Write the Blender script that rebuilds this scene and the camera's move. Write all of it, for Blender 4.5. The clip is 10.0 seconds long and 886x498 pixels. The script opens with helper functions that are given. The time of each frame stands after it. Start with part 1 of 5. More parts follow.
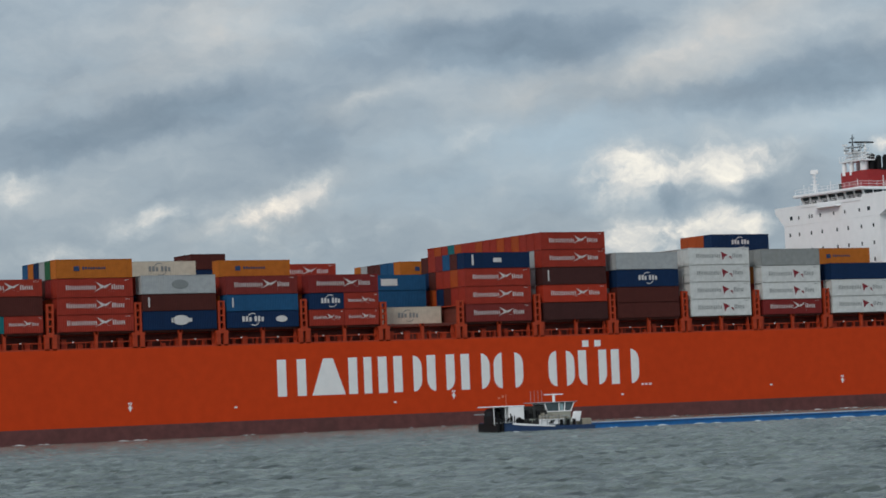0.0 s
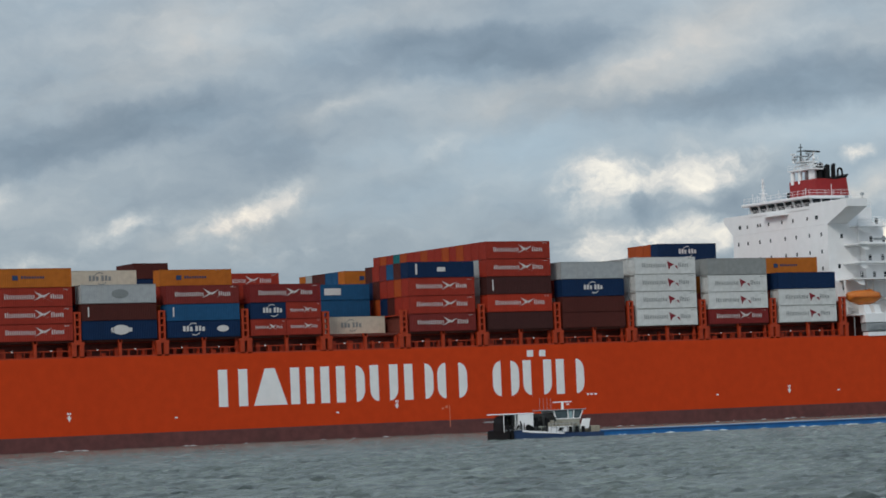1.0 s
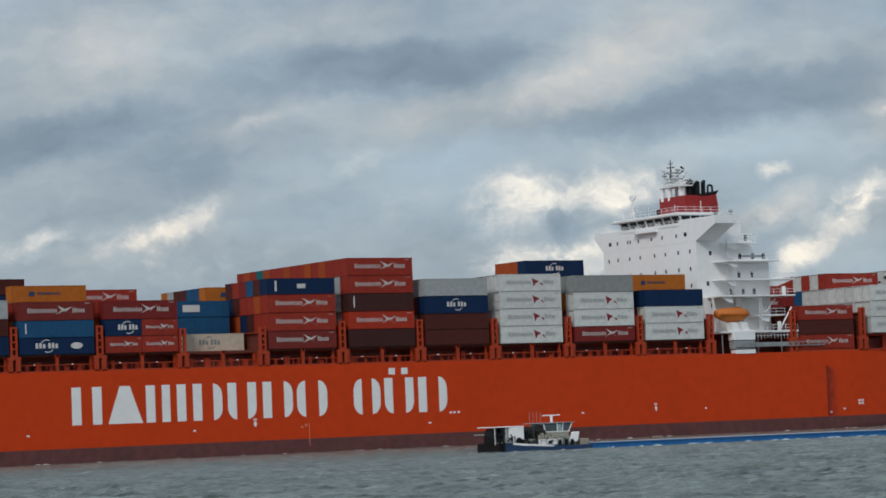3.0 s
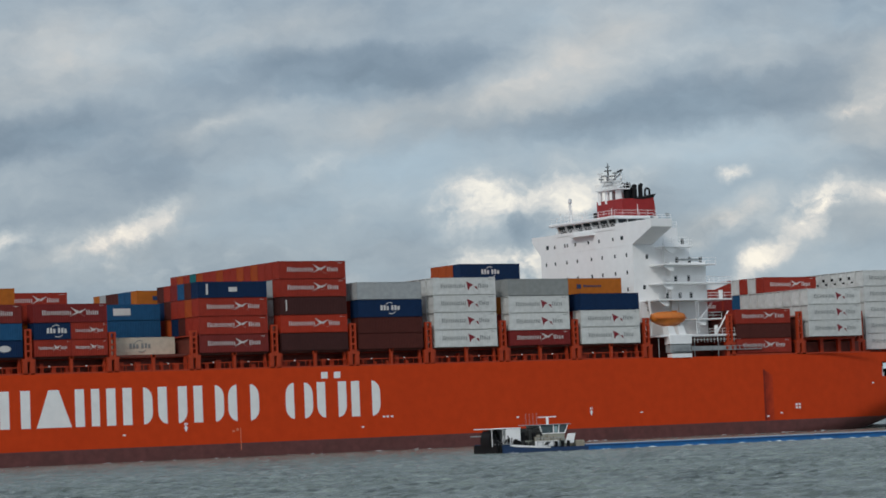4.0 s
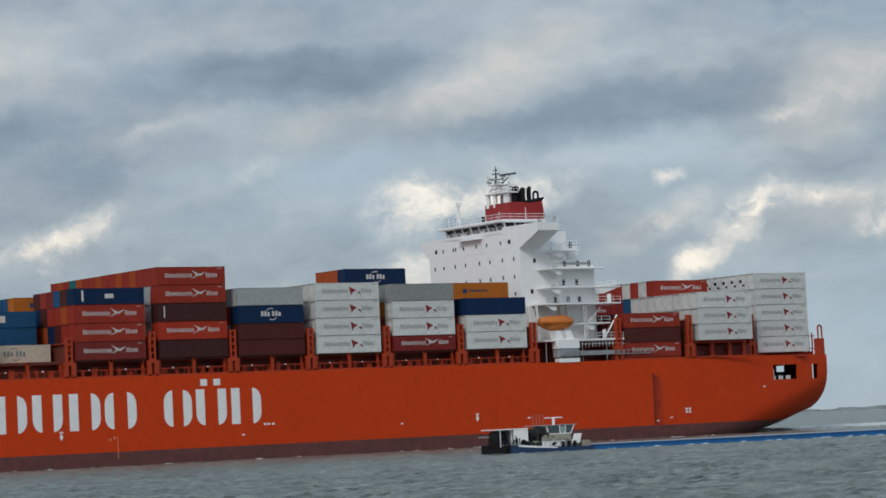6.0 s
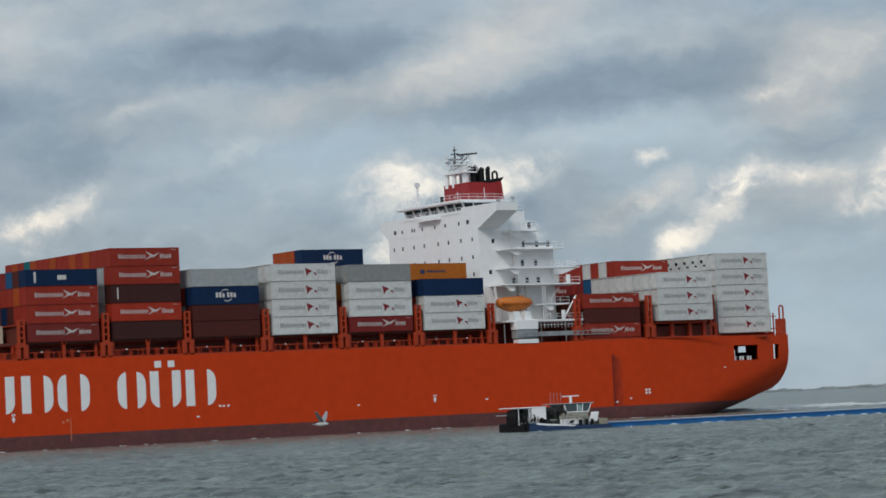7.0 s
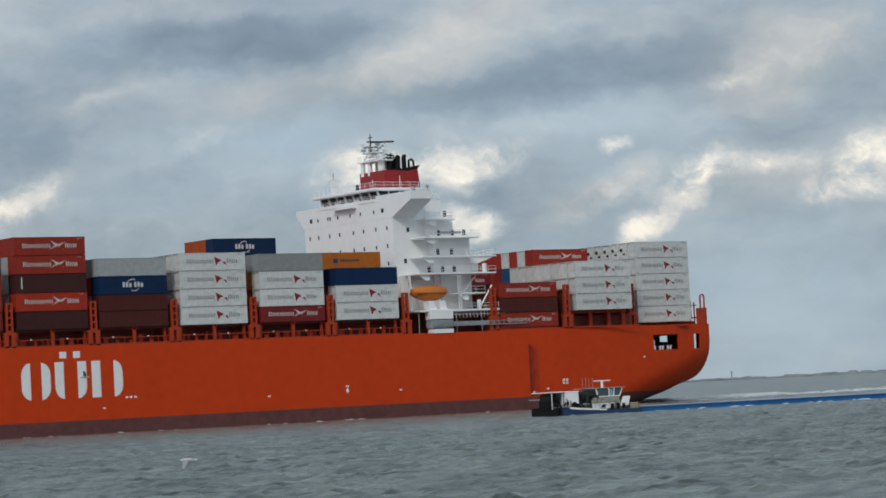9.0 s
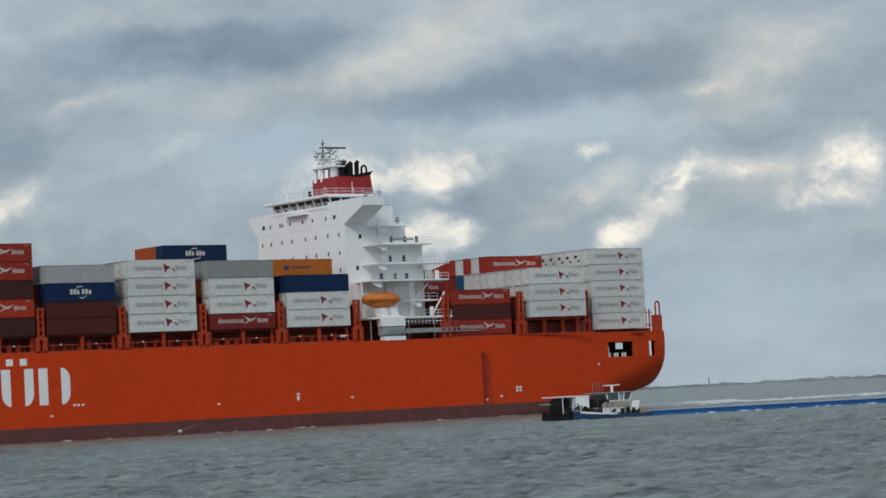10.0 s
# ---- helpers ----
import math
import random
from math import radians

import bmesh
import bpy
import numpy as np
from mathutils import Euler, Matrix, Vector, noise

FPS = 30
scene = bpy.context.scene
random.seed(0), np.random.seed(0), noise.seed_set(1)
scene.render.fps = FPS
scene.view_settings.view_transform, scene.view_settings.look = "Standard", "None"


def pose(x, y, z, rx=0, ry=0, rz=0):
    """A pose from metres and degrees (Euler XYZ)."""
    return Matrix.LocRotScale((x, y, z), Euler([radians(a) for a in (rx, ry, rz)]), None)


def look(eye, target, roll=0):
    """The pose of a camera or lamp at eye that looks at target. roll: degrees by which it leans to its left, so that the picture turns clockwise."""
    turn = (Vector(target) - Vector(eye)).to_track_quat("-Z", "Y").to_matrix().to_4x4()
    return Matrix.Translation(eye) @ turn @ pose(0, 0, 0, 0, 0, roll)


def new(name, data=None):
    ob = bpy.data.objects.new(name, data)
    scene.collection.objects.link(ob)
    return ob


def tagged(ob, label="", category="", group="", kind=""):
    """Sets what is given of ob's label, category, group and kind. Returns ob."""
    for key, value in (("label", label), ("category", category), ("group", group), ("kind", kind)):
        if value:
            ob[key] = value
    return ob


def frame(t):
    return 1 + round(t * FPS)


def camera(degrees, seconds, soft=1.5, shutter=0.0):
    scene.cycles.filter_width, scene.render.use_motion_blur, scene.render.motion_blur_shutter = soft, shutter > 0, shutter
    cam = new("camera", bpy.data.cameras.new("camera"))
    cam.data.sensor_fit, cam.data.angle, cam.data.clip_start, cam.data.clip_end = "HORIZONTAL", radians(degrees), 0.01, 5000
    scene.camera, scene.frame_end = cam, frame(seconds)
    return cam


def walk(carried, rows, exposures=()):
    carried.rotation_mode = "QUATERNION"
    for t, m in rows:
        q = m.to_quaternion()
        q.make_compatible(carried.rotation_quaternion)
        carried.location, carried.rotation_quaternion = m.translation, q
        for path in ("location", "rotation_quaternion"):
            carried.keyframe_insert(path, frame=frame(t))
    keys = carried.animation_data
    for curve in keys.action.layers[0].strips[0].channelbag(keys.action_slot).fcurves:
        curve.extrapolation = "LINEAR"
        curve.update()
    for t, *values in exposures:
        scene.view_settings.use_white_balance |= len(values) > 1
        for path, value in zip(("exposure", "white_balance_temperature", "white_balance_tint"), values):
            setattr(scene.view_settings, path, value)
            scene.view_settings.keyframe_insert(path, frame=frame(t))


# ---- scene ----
cam = camera(18.125, 10.0, 1.7)
# the shore camera stands still and pans: seconds, heading clockwise from +y, pitch, roll
EYE = (0.0, -393.63, 3.73)
PAN = [
    (0, 28.151, 3.174, -2.350),
    (0.5, 28.492, 3.296, -2.333),
    (1, 28.744, 3.336, -2.366),
    (1.5, 29.193, 3.430, -2.449),
    (2, 29.509, 3.499, -2.449),
    (2.5, 30.010, 3.567, -2.355),
    (4, 31.295, 3.630, -2.334),
    (4.5, 31.670, 3.670, -2.302),
    (5, 31.903, 3.706, -2.541),
    (5.5, 32.317, 3.801, -2.650),
    (7, 32.961, 3.238, -2.820),
    (7.5, 33.070, 3.179, -2.793),
    (8, 33.279, 2.972, -2.683),
    (8.5, 33.473, 2.963, -2.984),
    (9, 33.680, 2.957, -2.912),
    (9.5, 33.921, 2.996, -3.016),
    (10, 34.154, 3.063, -2.951),
]
walk(cam, [(t, pose(*EYE, 0, 0, -yaw) @ pose(0, 0, 0, 90 + pitch) @ pose(0, 0, 0, 0, 0, roll)) for t, yaw, pitch, roll in PAN])
# the ship's frame: x towards the stern, y across from the near side, z from the waterline
SHIP = [(t, 180.70 - 5.147 * t) for t in (0.0, 5.0, 10.0)]

# ---- light ----
world = bpy.data.worlds.new("overcast_sky")
scene.world = world
world.use_nodes = True
nt = world.node_tree
nt.nodes.clear()
SUN_EL, SUN_AZ = 38.0, 232.0   # azimuth clockwise from +y


def wmath(op, a, b=None, c=None, clamp=False):
    n = nt.nodes.new("ShaderNodeMath")
    n.operation, n.use_clamp = op, clamp
    for i, v in enumerate((a, b, c)):
        if v is None:
            continue
        if isinstance(v, (int, float)):
            n.inputs[i].default_value = v
        else:
            nt.links.new(v, n.inputs[i])
    return n.outputs[0]


def build_sky():
    L = nt.links.new
    out = nt.nodes.new("ShaderNodeOutputWorld")
    bg = nt.nodes.new("ShaderNodeBackground")
    sky = nt.nodes.new("ShaderNodeTexSky")
    sky.sky_type, sky.sun_disc = "NISHITA", False
    sky.sun_elevation, sky.sun_rotation = radians(SUN_EL), radians(SUN_AZ)
    sky.air_density, sky.dust_density = 1.0, 2.0
    tc = nt.nodes.new("ShaderNodeTexCoord")
    # turn the sky so that y is the main heading; then slope coordinates u (right) and v (up)
    turn = nt.nodes.new("ShaderNodeVectorRotate")
    turn.rotation_type = "Z_AXIS"
    turn.inputs["Angle"].default_value = radians(31.5)
    L(tc.outputs["Generated"], turn.inputs["Vector"])
    sep = nt.nodes.new("ShaderNodeSeparateXYZ")
    L(turn.outputs[0], sep.inputs[0])
    x, y, z = sep.outputs
    yy = wmath("MAXIMUM", wmath("ABSOLUTE", y), 0.12)
    u, v = wmath("DIVIDE", x, yy), wmath("DIVIDE", wmath("MAXIMUM", z, 0.0), yy)
    comb = nt.nodes.new("ShaderNodeCombineXYZ")
    L(u, comb.inputs[0]); L(v, comb.inputs[1])
    # warp of the cloud outlines
    warp = nt.nodes.new("ShaderNodeTexNoise")
    warp.inputs["Scale"].default_value, warp.inputs["Detail"].default_value, warp.inputs["Roughness"].default_value = 46.0, 8.0, 0.6
    L(comb.outputs[0], warp.inputs["Vector"])
    wv = nt.nodes.new("ShaderNodeVectorMath"); wv.operation = "MULTIPLY_ADD"
    L(warp.outputs["Color"], wv.inputs[0])
    wv.inputs[1].default_value = (0.020, 0.015, 0)
    L(comb.outputs[0], wv.inputs[2])
    uv = wv.outputs[0]

    def masses(rows):
        total = 0.0
        for cu, cv, a, b, tilt, k in rows:
            mp = nt.nodes.new("ShaderNodeMapping"); mp.vector_type = "TEXTURE"
            mp.inputs["Location"].default_value = (cu + 0.010, cv + 0.0075, 0)
            mp.inputs["Rotation"].default_value = (0, 0, radians(tilt))
            mp.inputs["Scale"].default_value = (a, b, 1)
            L(uv, mp.inputs["Vector"])
            gr = nt.nodes.new("ShaderNodeTexGradient"); gr.gradient_type = "SPHERICAL"
            L(mp.outputs[0], gr.inputs[0])
            total = wmath("MULTIPLY_ADD", gr.outputs["Fac"], k, total)
        return total

    def grain(stretch, rough, detail=8.0, rot=-14):
        mp = nt.nodes.new("ShaderNodeMapping")
        mp.inputs["Rotation"].default_value = (0, 0, radians(rot))
        mp.inputs["Scale"].default_value = stretch
        L(uv, mp.inputs["Vector"])
        nz = nt.nodes.new("ShaderNodeTexNoise")
        nz.inputs["Scale"].default_value, nz.inputs["Detail"].default_value, nz.inputs["Roughness"].default_value = 1.0, detail, rough
        L(mp.outputs[0], nz.inputs["Vector"])
        return wmath("SUBTRACT", nz.outputs["Fac"], 0.5)

    def step(src, lo, hi):
        r = nt.nodes.new("ShaderNodeMapRange")
        r.interpolation_type = "SMOOTHSTEP"
        r.inputs[1].default_value, r.inputs[2].default_value = lo, hi
        L(src, r.inputs[0])
        return r.outputs[0]

    puffs = wmath("MULTIPLY_ADD", grain((120, 160, 1), 0.6), 0.55, grain((44, 62, 1), 0.6))
    light = wmath("ADD", masses(SUNLIT), masses(SUNLIT_ASTERN))
    pale = wmath("MULTIPLY", masses(PALE), wmath("MULTIPLY_ADD", grain((22, 46, 1), 0.55), 2.2, 1.0), clamp=True)
    light = step(wmath("MULTIPLY", light, wmath("MULTIPLY_ADD", puffs, 3.2, 1.0)), 0.0, 1.25)
    dark = wmath("ADD", masses(SHADED), masses(SHADED_THIN))
    dark = step(wmath("MULTIPLY", dark, wmath("MULTIPLY_ADD", grain((16, 40, 1), 0.55), 1.6, 1.0)), 0.0, 0.95)
    gaps = masses(CLEAR)
    tone = 0.452
    for src, k in ((grain((9, 24, 1), 0.5), 0.42), (grain((30, 62, 1), 0.55), 0.29), (grain((100, 170, 1), 0.6), 0.09), (dark, -0.21), (wmath("MULTIPLY", light, wmath("MULTIPLY_ADD", grain((70, 95, 1), 0.6), 1.9, 0.95)), 0.42), (gaps, 0.08), (pale, 0.115)):
        tone = wmath("MULTIPLY_ADD", src, k, tone)
    ramp = nt.nodes.new("ShaderNodeValToRGB")
    els = ramp.color_ramp.elements
    els[0].position, els[0].color = 0.0, (0.105, 0.15, 0.20, 1)
    els[1].position, els[1].color = 1.0, (0.96, 0.91, 0.80, 1)
    for pos, col in ((0.22, (0.185, 0.245, 0.31, 1)), (0.36, (0.243, 0.307, 0.372, 1)), (0.48, (0.325, 0.388, 0.442, 1)), (0.60, (0.437, 0.487, 0.52, 1)), (0.80, (0.66, 0.66, 0.64, 1))):
        e = els.new(pos); e.color = col
    L(tone, ramp.inputs[0])
    warm = nt.nodes.new("ShaderNodeMix"); warm.data_type, warm.blend_type = "RGBA", "MULTIPLY"
    warm.inputs[7].default_value = (1.075, 1.0, 0.945, 1)
    L(pale, warm.inputs[0]); L(ramp.outputs[0], warm.inputs[6])
    # an overcast sky is brighter overhead
    lift = wmath("MULTIPLY_ADD", wmath("MAXIMUM", z, 0.0), 1.0, 1.0)
    mul = nt.nodes.new("ShaderNodeVectorMath"); mul.operation = "SCALE"
    # thin places where the blue shows through
    thin = nt.nodes.new("ShaderNodeMix"); thin.data_type = "RGBA"
    thin.inputs[7].default_value = (0.40, 0.53, 0.63, 1)
    veil = wmath("MULTIPLY_ADD", gaps, 0.55, wmath("MULTIPLY", grain((20, 44, 1), 0.55), 0.9))
    L(wmath("MULTIPLY", wmath("MINIMUM", wmath("MAXIMUM", veil, 0.0), 0.6), wmath("SUBTRACT", 1.0, light, clamp=True)), thin.inputs[0])
    L(warm.outputs[2], thin.inputs[6])
    L(thin.outputs[2], mul.inputs[0]); L(lift, mul.inputs["Scale"])
    clear = nt.nodes.new("ShaderNodeVectorMath"); clear.operation = "SCALE"
    clear.inputs["Scale"].default_value = 0.10
    L(sky.outputs[0], clear.inputs[0])
    mix = nt.nodes.new("ShaderNodeMix"); mix.data_type = "RGBA"
    mix.inputs["Factor"].default_value = 0.92
    L(clear.outputs[0], mix.inputs[6]); L(mul.outputs[0], mix.inputs[7])
    L(mix.outputs[2], bg.inputs["Color"])
    bg.inputs["Strength"].default_value = 1.0
    L(bg.outputs[0], out.inputs["Surface"])


# sunlit banks: right, up (slopes), half widths, tilt, weight
SUNLIT = ((0.009, 0.0797, 0.026, 0.0178, 18, 1.2),
    (0.04, 0.082, 0.022, 0.016, 8, 1.05),
    (0.058, 0.0842, 0.028, 0.009, 6, 0.8),
    (0.034, 0.0577, 0.036, 0.011, 2, 1.1),
    (0.012, 0.057, 0.034, 0.010, 4, 0.9),
    (-0.106, 0.0794, 0.021, 0.0097, 28, 0.62),
    (-0.119, 0.0745, 0.028, 0.0104, 22, 0.62),
    (-0.134, 0.0698, 0.028, 0.009, 12, 0.55),
    (-0.166, 0.0712, 0.031, 0.0083, 12, 0.65),
    (-0.215, 0.0844, 0.017, 0.0156, 38, 0.6),
    (-0.2, 0.0589, 0.042, 0.0069, 2, 0.6),
    (-0.123, 0.0643, 0.006, 0.0055, 58, 0.7),
    (-0.086, 0.1104, 0.021, 0.0055, 12, 0.4),
    (-0.047, 0.0952, 0.017, 0.0069, 18, 0.45),
    (-0.038, 0.0763, 0.021, 0.0086, 8, 0.35),
    (-0.104, 0.0598, 0.062, 0.009, 8, 0.4))
# sunlit banks further along: right, up (slopes), half widths, tilt, weight
SUNLIT_ASTERN = ((0.103, 0.0863, 0.009, 0.0045, -2, 1.3),
    (0.044, 0.06, 0.021, 0.0097, -2, 0.8),
    (0.133, 0.0752, 0.021, 0.0104, 28, 0.85),
    (0.122, 0.0644, 0.028, 0.0111, 38, 0.68),
    (0.108, 0.0532, 0.022, 0.0076, 32, 0.7),
    (0.154, 0.0773, 0.038, 0.0069, 2, 0.6),
    (0.187, 0.0733, 0.026, 0.0125, 18, 0.7),
    (0.203, 0.0791, 0.022, 0.0208, 38, 0.75),
    (0.18, 0.0653, 0.031, 0.0076, 12, 0.6),
    (0.1, 0.0696, 0.038, 0.0104, 22, 0.6),
    (0.178, 0.1206, 0.015, 0.0083, 18, 0.3),
    (0.196, 0.1287, 0.024, 0.009, 8, 0.2),
    (0.145, 0.1076, 0.017, 0.0062, 8, 0.4),
    (0.156, 0.1144, 0.028, 0.0138, 8, 0.3),
    (0.025, 0.1205, 0.031, 0.0076, 22, 0.3),
    (0.084, 0.1301, 0.045, 0.0086, 6, 0.25))
# warm grey veils lit from above: right, up (slopes), half widths, tilt, weight
PALE = ((0.054, 0.136, 0.061, 0.0185, 28, 1.0),
    (0.154, 0.1137, 0.029, 0.029, 18, 1.0),
    (-0.134, 0.1438, 0.045, 0.024, 8, 0.8),
    (-0.056, 0.1448, 0.045, 0.013, 8, 0.7),
    (-0.166, 0.1266, 0.066, 0.024, 8, 0.6),
    (0.177, 0.1196, 0.053, 0.021, 18, 1.0),
    (0.119, 0.1285, 0.032, 0.024, 28, 0.5),
    (-0.088, 0.110, 0.029, 0.008, 18, 0.7),
    (-0.012, 0.1142, 0.037, 0.013, 8, 0.5),
    (0.030, 0.1161, 0.053, 0.016, 13, 0.6),
    (-0.025, 0.1104, 0.042, 0.013, 10, 0.4),
    (0.155, 0.069, 0.065, 0.016, 14, 0.6),
    (0.096, 0.070, 0.034, 0.008, 24, 1.0),
    (-0.12, 0.071, 0.05, 0.013, 18, 0.6))
# shaded undersides: right, up (slopes), half widths, tilt, weight
SHADED = ((-0.206, 0.102, 0.055, 0.0166, 10, 1.0),
    (-0.165, 0.1055, 0.059, 0.0118, 12, 0.7),
    (-0.125, 0.1123, 0.073, 0.0138, 6, 0.4),
    (-0.107, 0.097, 0.055, 0.0118, 2, 0.55),
    (-0.147, 0.0823, 0.052, 0.009, 12, 0.4),
    (-0.038, 0.1297, 0.069, 0.0138, 0, 1.1),
    (-0.011, 0.1295, 0.055, 0.0118, 4, 0.5),
    (0.018, 0.1065, 0.073, 0.0118, 0, 0.4),
    (-0.022, 0.0654, 0.045, 0.0173, -2, 0.15),
    (0.025, 0.0714, 0.007, 0.0062, -2, 1.2),
    (0.055, 0.0721, 0.016, 0.0138, -2, 0.5),
    (0.094, 0.1111, 0.08, 0.0138, 6, 0.9),
    (0.063, 0.1067, 0.045, 0.009, 2, 0.5),
    (0.169, 0.0894, 0.066, 0.0104, 6, 0.35),
    (0.163, 0.0594, 0.035, 0.0138, -2, 0.45),
    (0.034, 0.0741, 0.006, 0.0104, -2, 0.6))
# thin shaded veils: right, up (slopes), half widths, tilt, weight
SHADED_THIN = ((0.136, 0.1277, 0.045, 0.0173, 12, 0.35),
    (0.195, 0.1074, 0.035, 0.0159, 8, 0.3),
    (0.082, 0.1167, 0.059, 0.0173, 8, 0.3),
    (-0.075, 0.0647, 0.038, 0.0138, -2, 0.3),
    (-0.176, 0.1272, 0.069, 0.0138, 2, 0.25),
    (0.2, 0.0483, 0.024, 0.0118, -2, 0.4))
# pale blue gaps: right, up (slopes), half widths, tilt, weight
CLEAR = ((-0.012, 0.083, 0.042, 0.02, 0, 0.8),
    (0.089, 0.0938, 0.073, 0.0138, 0, 1.0),
    (0.102, 0.0777, 0.045, 0.0104, -2, 0.6),
    (0.161, 0.0235, 0.125, 0.0519, -2, 1.2),
    (-0.0, 0.0992, 0.055, 0.0118, 2, 0.6),
    (-0.054, 0.0904, 0.059, 0.0173, 6, 0.5),
    (-0.063, 0.0744, 0.045, 0.0138, -2, 0.3))
build_sky()
sun = new("sun", bpy.data.lights.new("sun", "SUN"))
sun.data.energy, sun.data.angle, sun.data.color = 1.32, radians(14), (1.0, 0.96, 0.90)
sa, se = radians(SUN_AZ), radians(SUN_EL)
sun.matrix_world = look((0, 0, 0), (-math.sin(sa) * math.cos(se), -math.cos(sa) * math.cos(se), -math.sin(se)))
sun.location = (0, -100, 200)

# ---- materials ----
def material(name, color, rough=0.5, metal=0.0, grain=0.15, scale=3.0, stain=0.12, stain_scale=0.25, stain_color=None, bump=0.0, bump_scale=20.0, vary=0.0, streak=False, gloss=0.3):
    """A painted or plain surface: colour varied at two scales, streaks of dirt, fine relief."""
    m = bpy.data.materials.new(name)
    m.use_nodes = True
    t = m.node_tree
    b = t.nodes["Principled BSDF"]
    b.inputs["Roughness"].default_value, b.inputs["Metallic"].default_value = rough, metal
    b.inputs["Specular IOR Level"].default_value = gloss
    tc = t.nodes.new("ShaderNodeTexCoord")
    def noise_at(s, detail, stretch=None):
        n = t.nodes.new("ShaderNodeTexNoise")
        n.inputs["Scale"].default_value, n.inputs["Detail"].default_value = s, detail
        if stretch:
            mp = t.nodes.new("ShaderNodeMapping")
            mp.inputs["Scale"].default_value = stretch
            t.links.new(tc.outputs["Object"], mp.inputs[0])
            t.links.new(mp.outputs[0], n.inputs["Vector"])
        else:
            t.links.new(tc.outputs["Object"], n.inputs["Vector"])
        return n.outputs["Fac"]
    def ramp(src, lo, hi, a, c):
        r = t.nodes.new("ShaderNodeMapRange")
        r.inputs[1].default_value, r.inputs[2].default_value, r.inputs[3].default_value, r.inputs[4].default_value = lo, hi, a, c
        t.links.new(src, r.inputs[0])
        return r.outputs[0]
    def mixc(fac, a, c, kind="MIX"):
        n = t.nodes.new("ShaderNodeMix")
        n.data_type, n.blend_type = "RGBA", kind
        for i, v in ((0, fac), (6, a), (7, c)):
            if isinstance(v, (int, float)):
                n.inputs[i].default_value = v
            elif isinstance(v, tuple):
                n.inputs[i].default_value = v
            else:
                t.links.new(v, n.inputs[i])
        return n.outputs[2]
    col = (*color, 1)
    fine = ramp(noise_at(scale, 6), 0.3, 0.7, 1 - grain, 1 + grain)
    comb = t.nodes.new("ShaderNodeCombineColor")
    for i in range(3):
        t.links.new(fine, comb.inputs[i])
    c = mixc(1.0, col, comb.outputs[0], "MULTIPLY")
    dirt = ramp(noise_at(stain_scale, 4, (1, 1, 0.15) if streak else None), 0.48, 0.75, 0.0, stain)
    c = mixc(dirt, c, (*(stain_color or tuple(v * 0.45 for v in color)), 1))
    if vary:
        oi = t.nodes.new("ShaderNodeObjectInfo")
        hsv = t.nodes.new("ShaderNodeHueSaturation")
        t.links.new(ramp(oi.outputs["Random"], 0, 1, 1 - vary, 1 + vary), hsv.inputs["Value"])
        t.links.new(c, hsv.inputs["Color"])
        c = hsv.outputs[0]
    t.links.new(c, b.inputs["Base Color"])
    if bump:
        bp = t.nodes.new("ShaderNodeBump")
        bp.inputs["Strength"].default_value, bp.inputs["Distance"].default_value = bump, 0.02
        t.links.new(noise_at(bump_scale, 4), bp.inputs["Height"])
        t.links.new(bp.outputs[0], b.inputs["Normal"])
    return m


HULL_RED = material("hull_orange_red_paint", (0.55, 0.049, 0.008), 0.6, gloss=0.12, grain=0.06, scale=0.6, stain=0.22, stain_scale=0.12, stain_color=(0.44, 0.036, 0.007), streak=True, bump=0.10, bump_scale=0.5)
DECK_RED = material("deck_orange_red_paint", (0.38, 0.042, 0.012), 0.5, grain=0.15, scale=1.5, stain=0.3, stain_scale=0.5, stain_color=(0.22, 0.03, 0.015))
BOOT = material("antifouling_brown_paint", (0.125, 0.043, 0.040), 0.55, grain=0.2, scale=0.8, stain=0.4, stain_scale=0.2, stain_color=(0.05, 0.03, 0.025), streak=True)
SHIP_WHITE = material("ship_white_paint", (0.83, 0.83, 0.83), 0.4, grain=0.03, scale=0.8, stain=0.10, stain_scale=0.2, stain_color=(0.62, 0.60, 0.56), streak=True)
LETTER_WHITE = material("letter_white_paint", (0.80, 0.79, 0.78), 0.45, grain=0.05, scale=0.8, stain=0.12, stain_scale=0.4, stain_color=(0.6, 0.45, 0.4))
GLASS_DARK = material("dark_window_glass", (0.02, 0.025, 0.03), 0.12, grain=0.1, scale=0.5)
FUNNEL_RED = material("funnel_red_paint", (0.30, 0.022, 0.022), 0.45, grain=0.08, scale=1.0)
BLACK = material("black_paint", (0.009, 0.009, 0.010), 0.6, gloss=0.15, grain=0.25, scale=1.5)
GREY_STEEL = material("grey_steel_paint", (0.30, 0.32, 0.33), 0.5, grain=0.15, scale=1.0)
# red steel with the shade below decks and stacks put into its colour
SHADED_STEEL = material("shaded_red_brown_steel", (0.13, 0.032, 0.022), 0.6, grain=0.25, scale=1.0)
DARK_GREY = material("dark_grey_machinery", (0.03, 0.031, 0.03), 0.6, grain=0.3, scale=1.0)
BOAT_ORANGE = material("lifeboat_orange", (0.56, 0.17, 0.03), 0.4, grain=0.08, scale=1.0)
BARGE_BLUE = material("barge_blue_paint", (0.012, 0.12, 0.34), 0.4, grain=0.15, scale=1.0, stain=0.35, stain_scale=0.4, stain_color=(0.03, 0.05, 0.10), streak=True)
BARGE_NAVY = material("barge_navy_paint", (0.02, 0.045, 0.11), 0.45, grain=0.15, scale=1.0)
CONT = {}
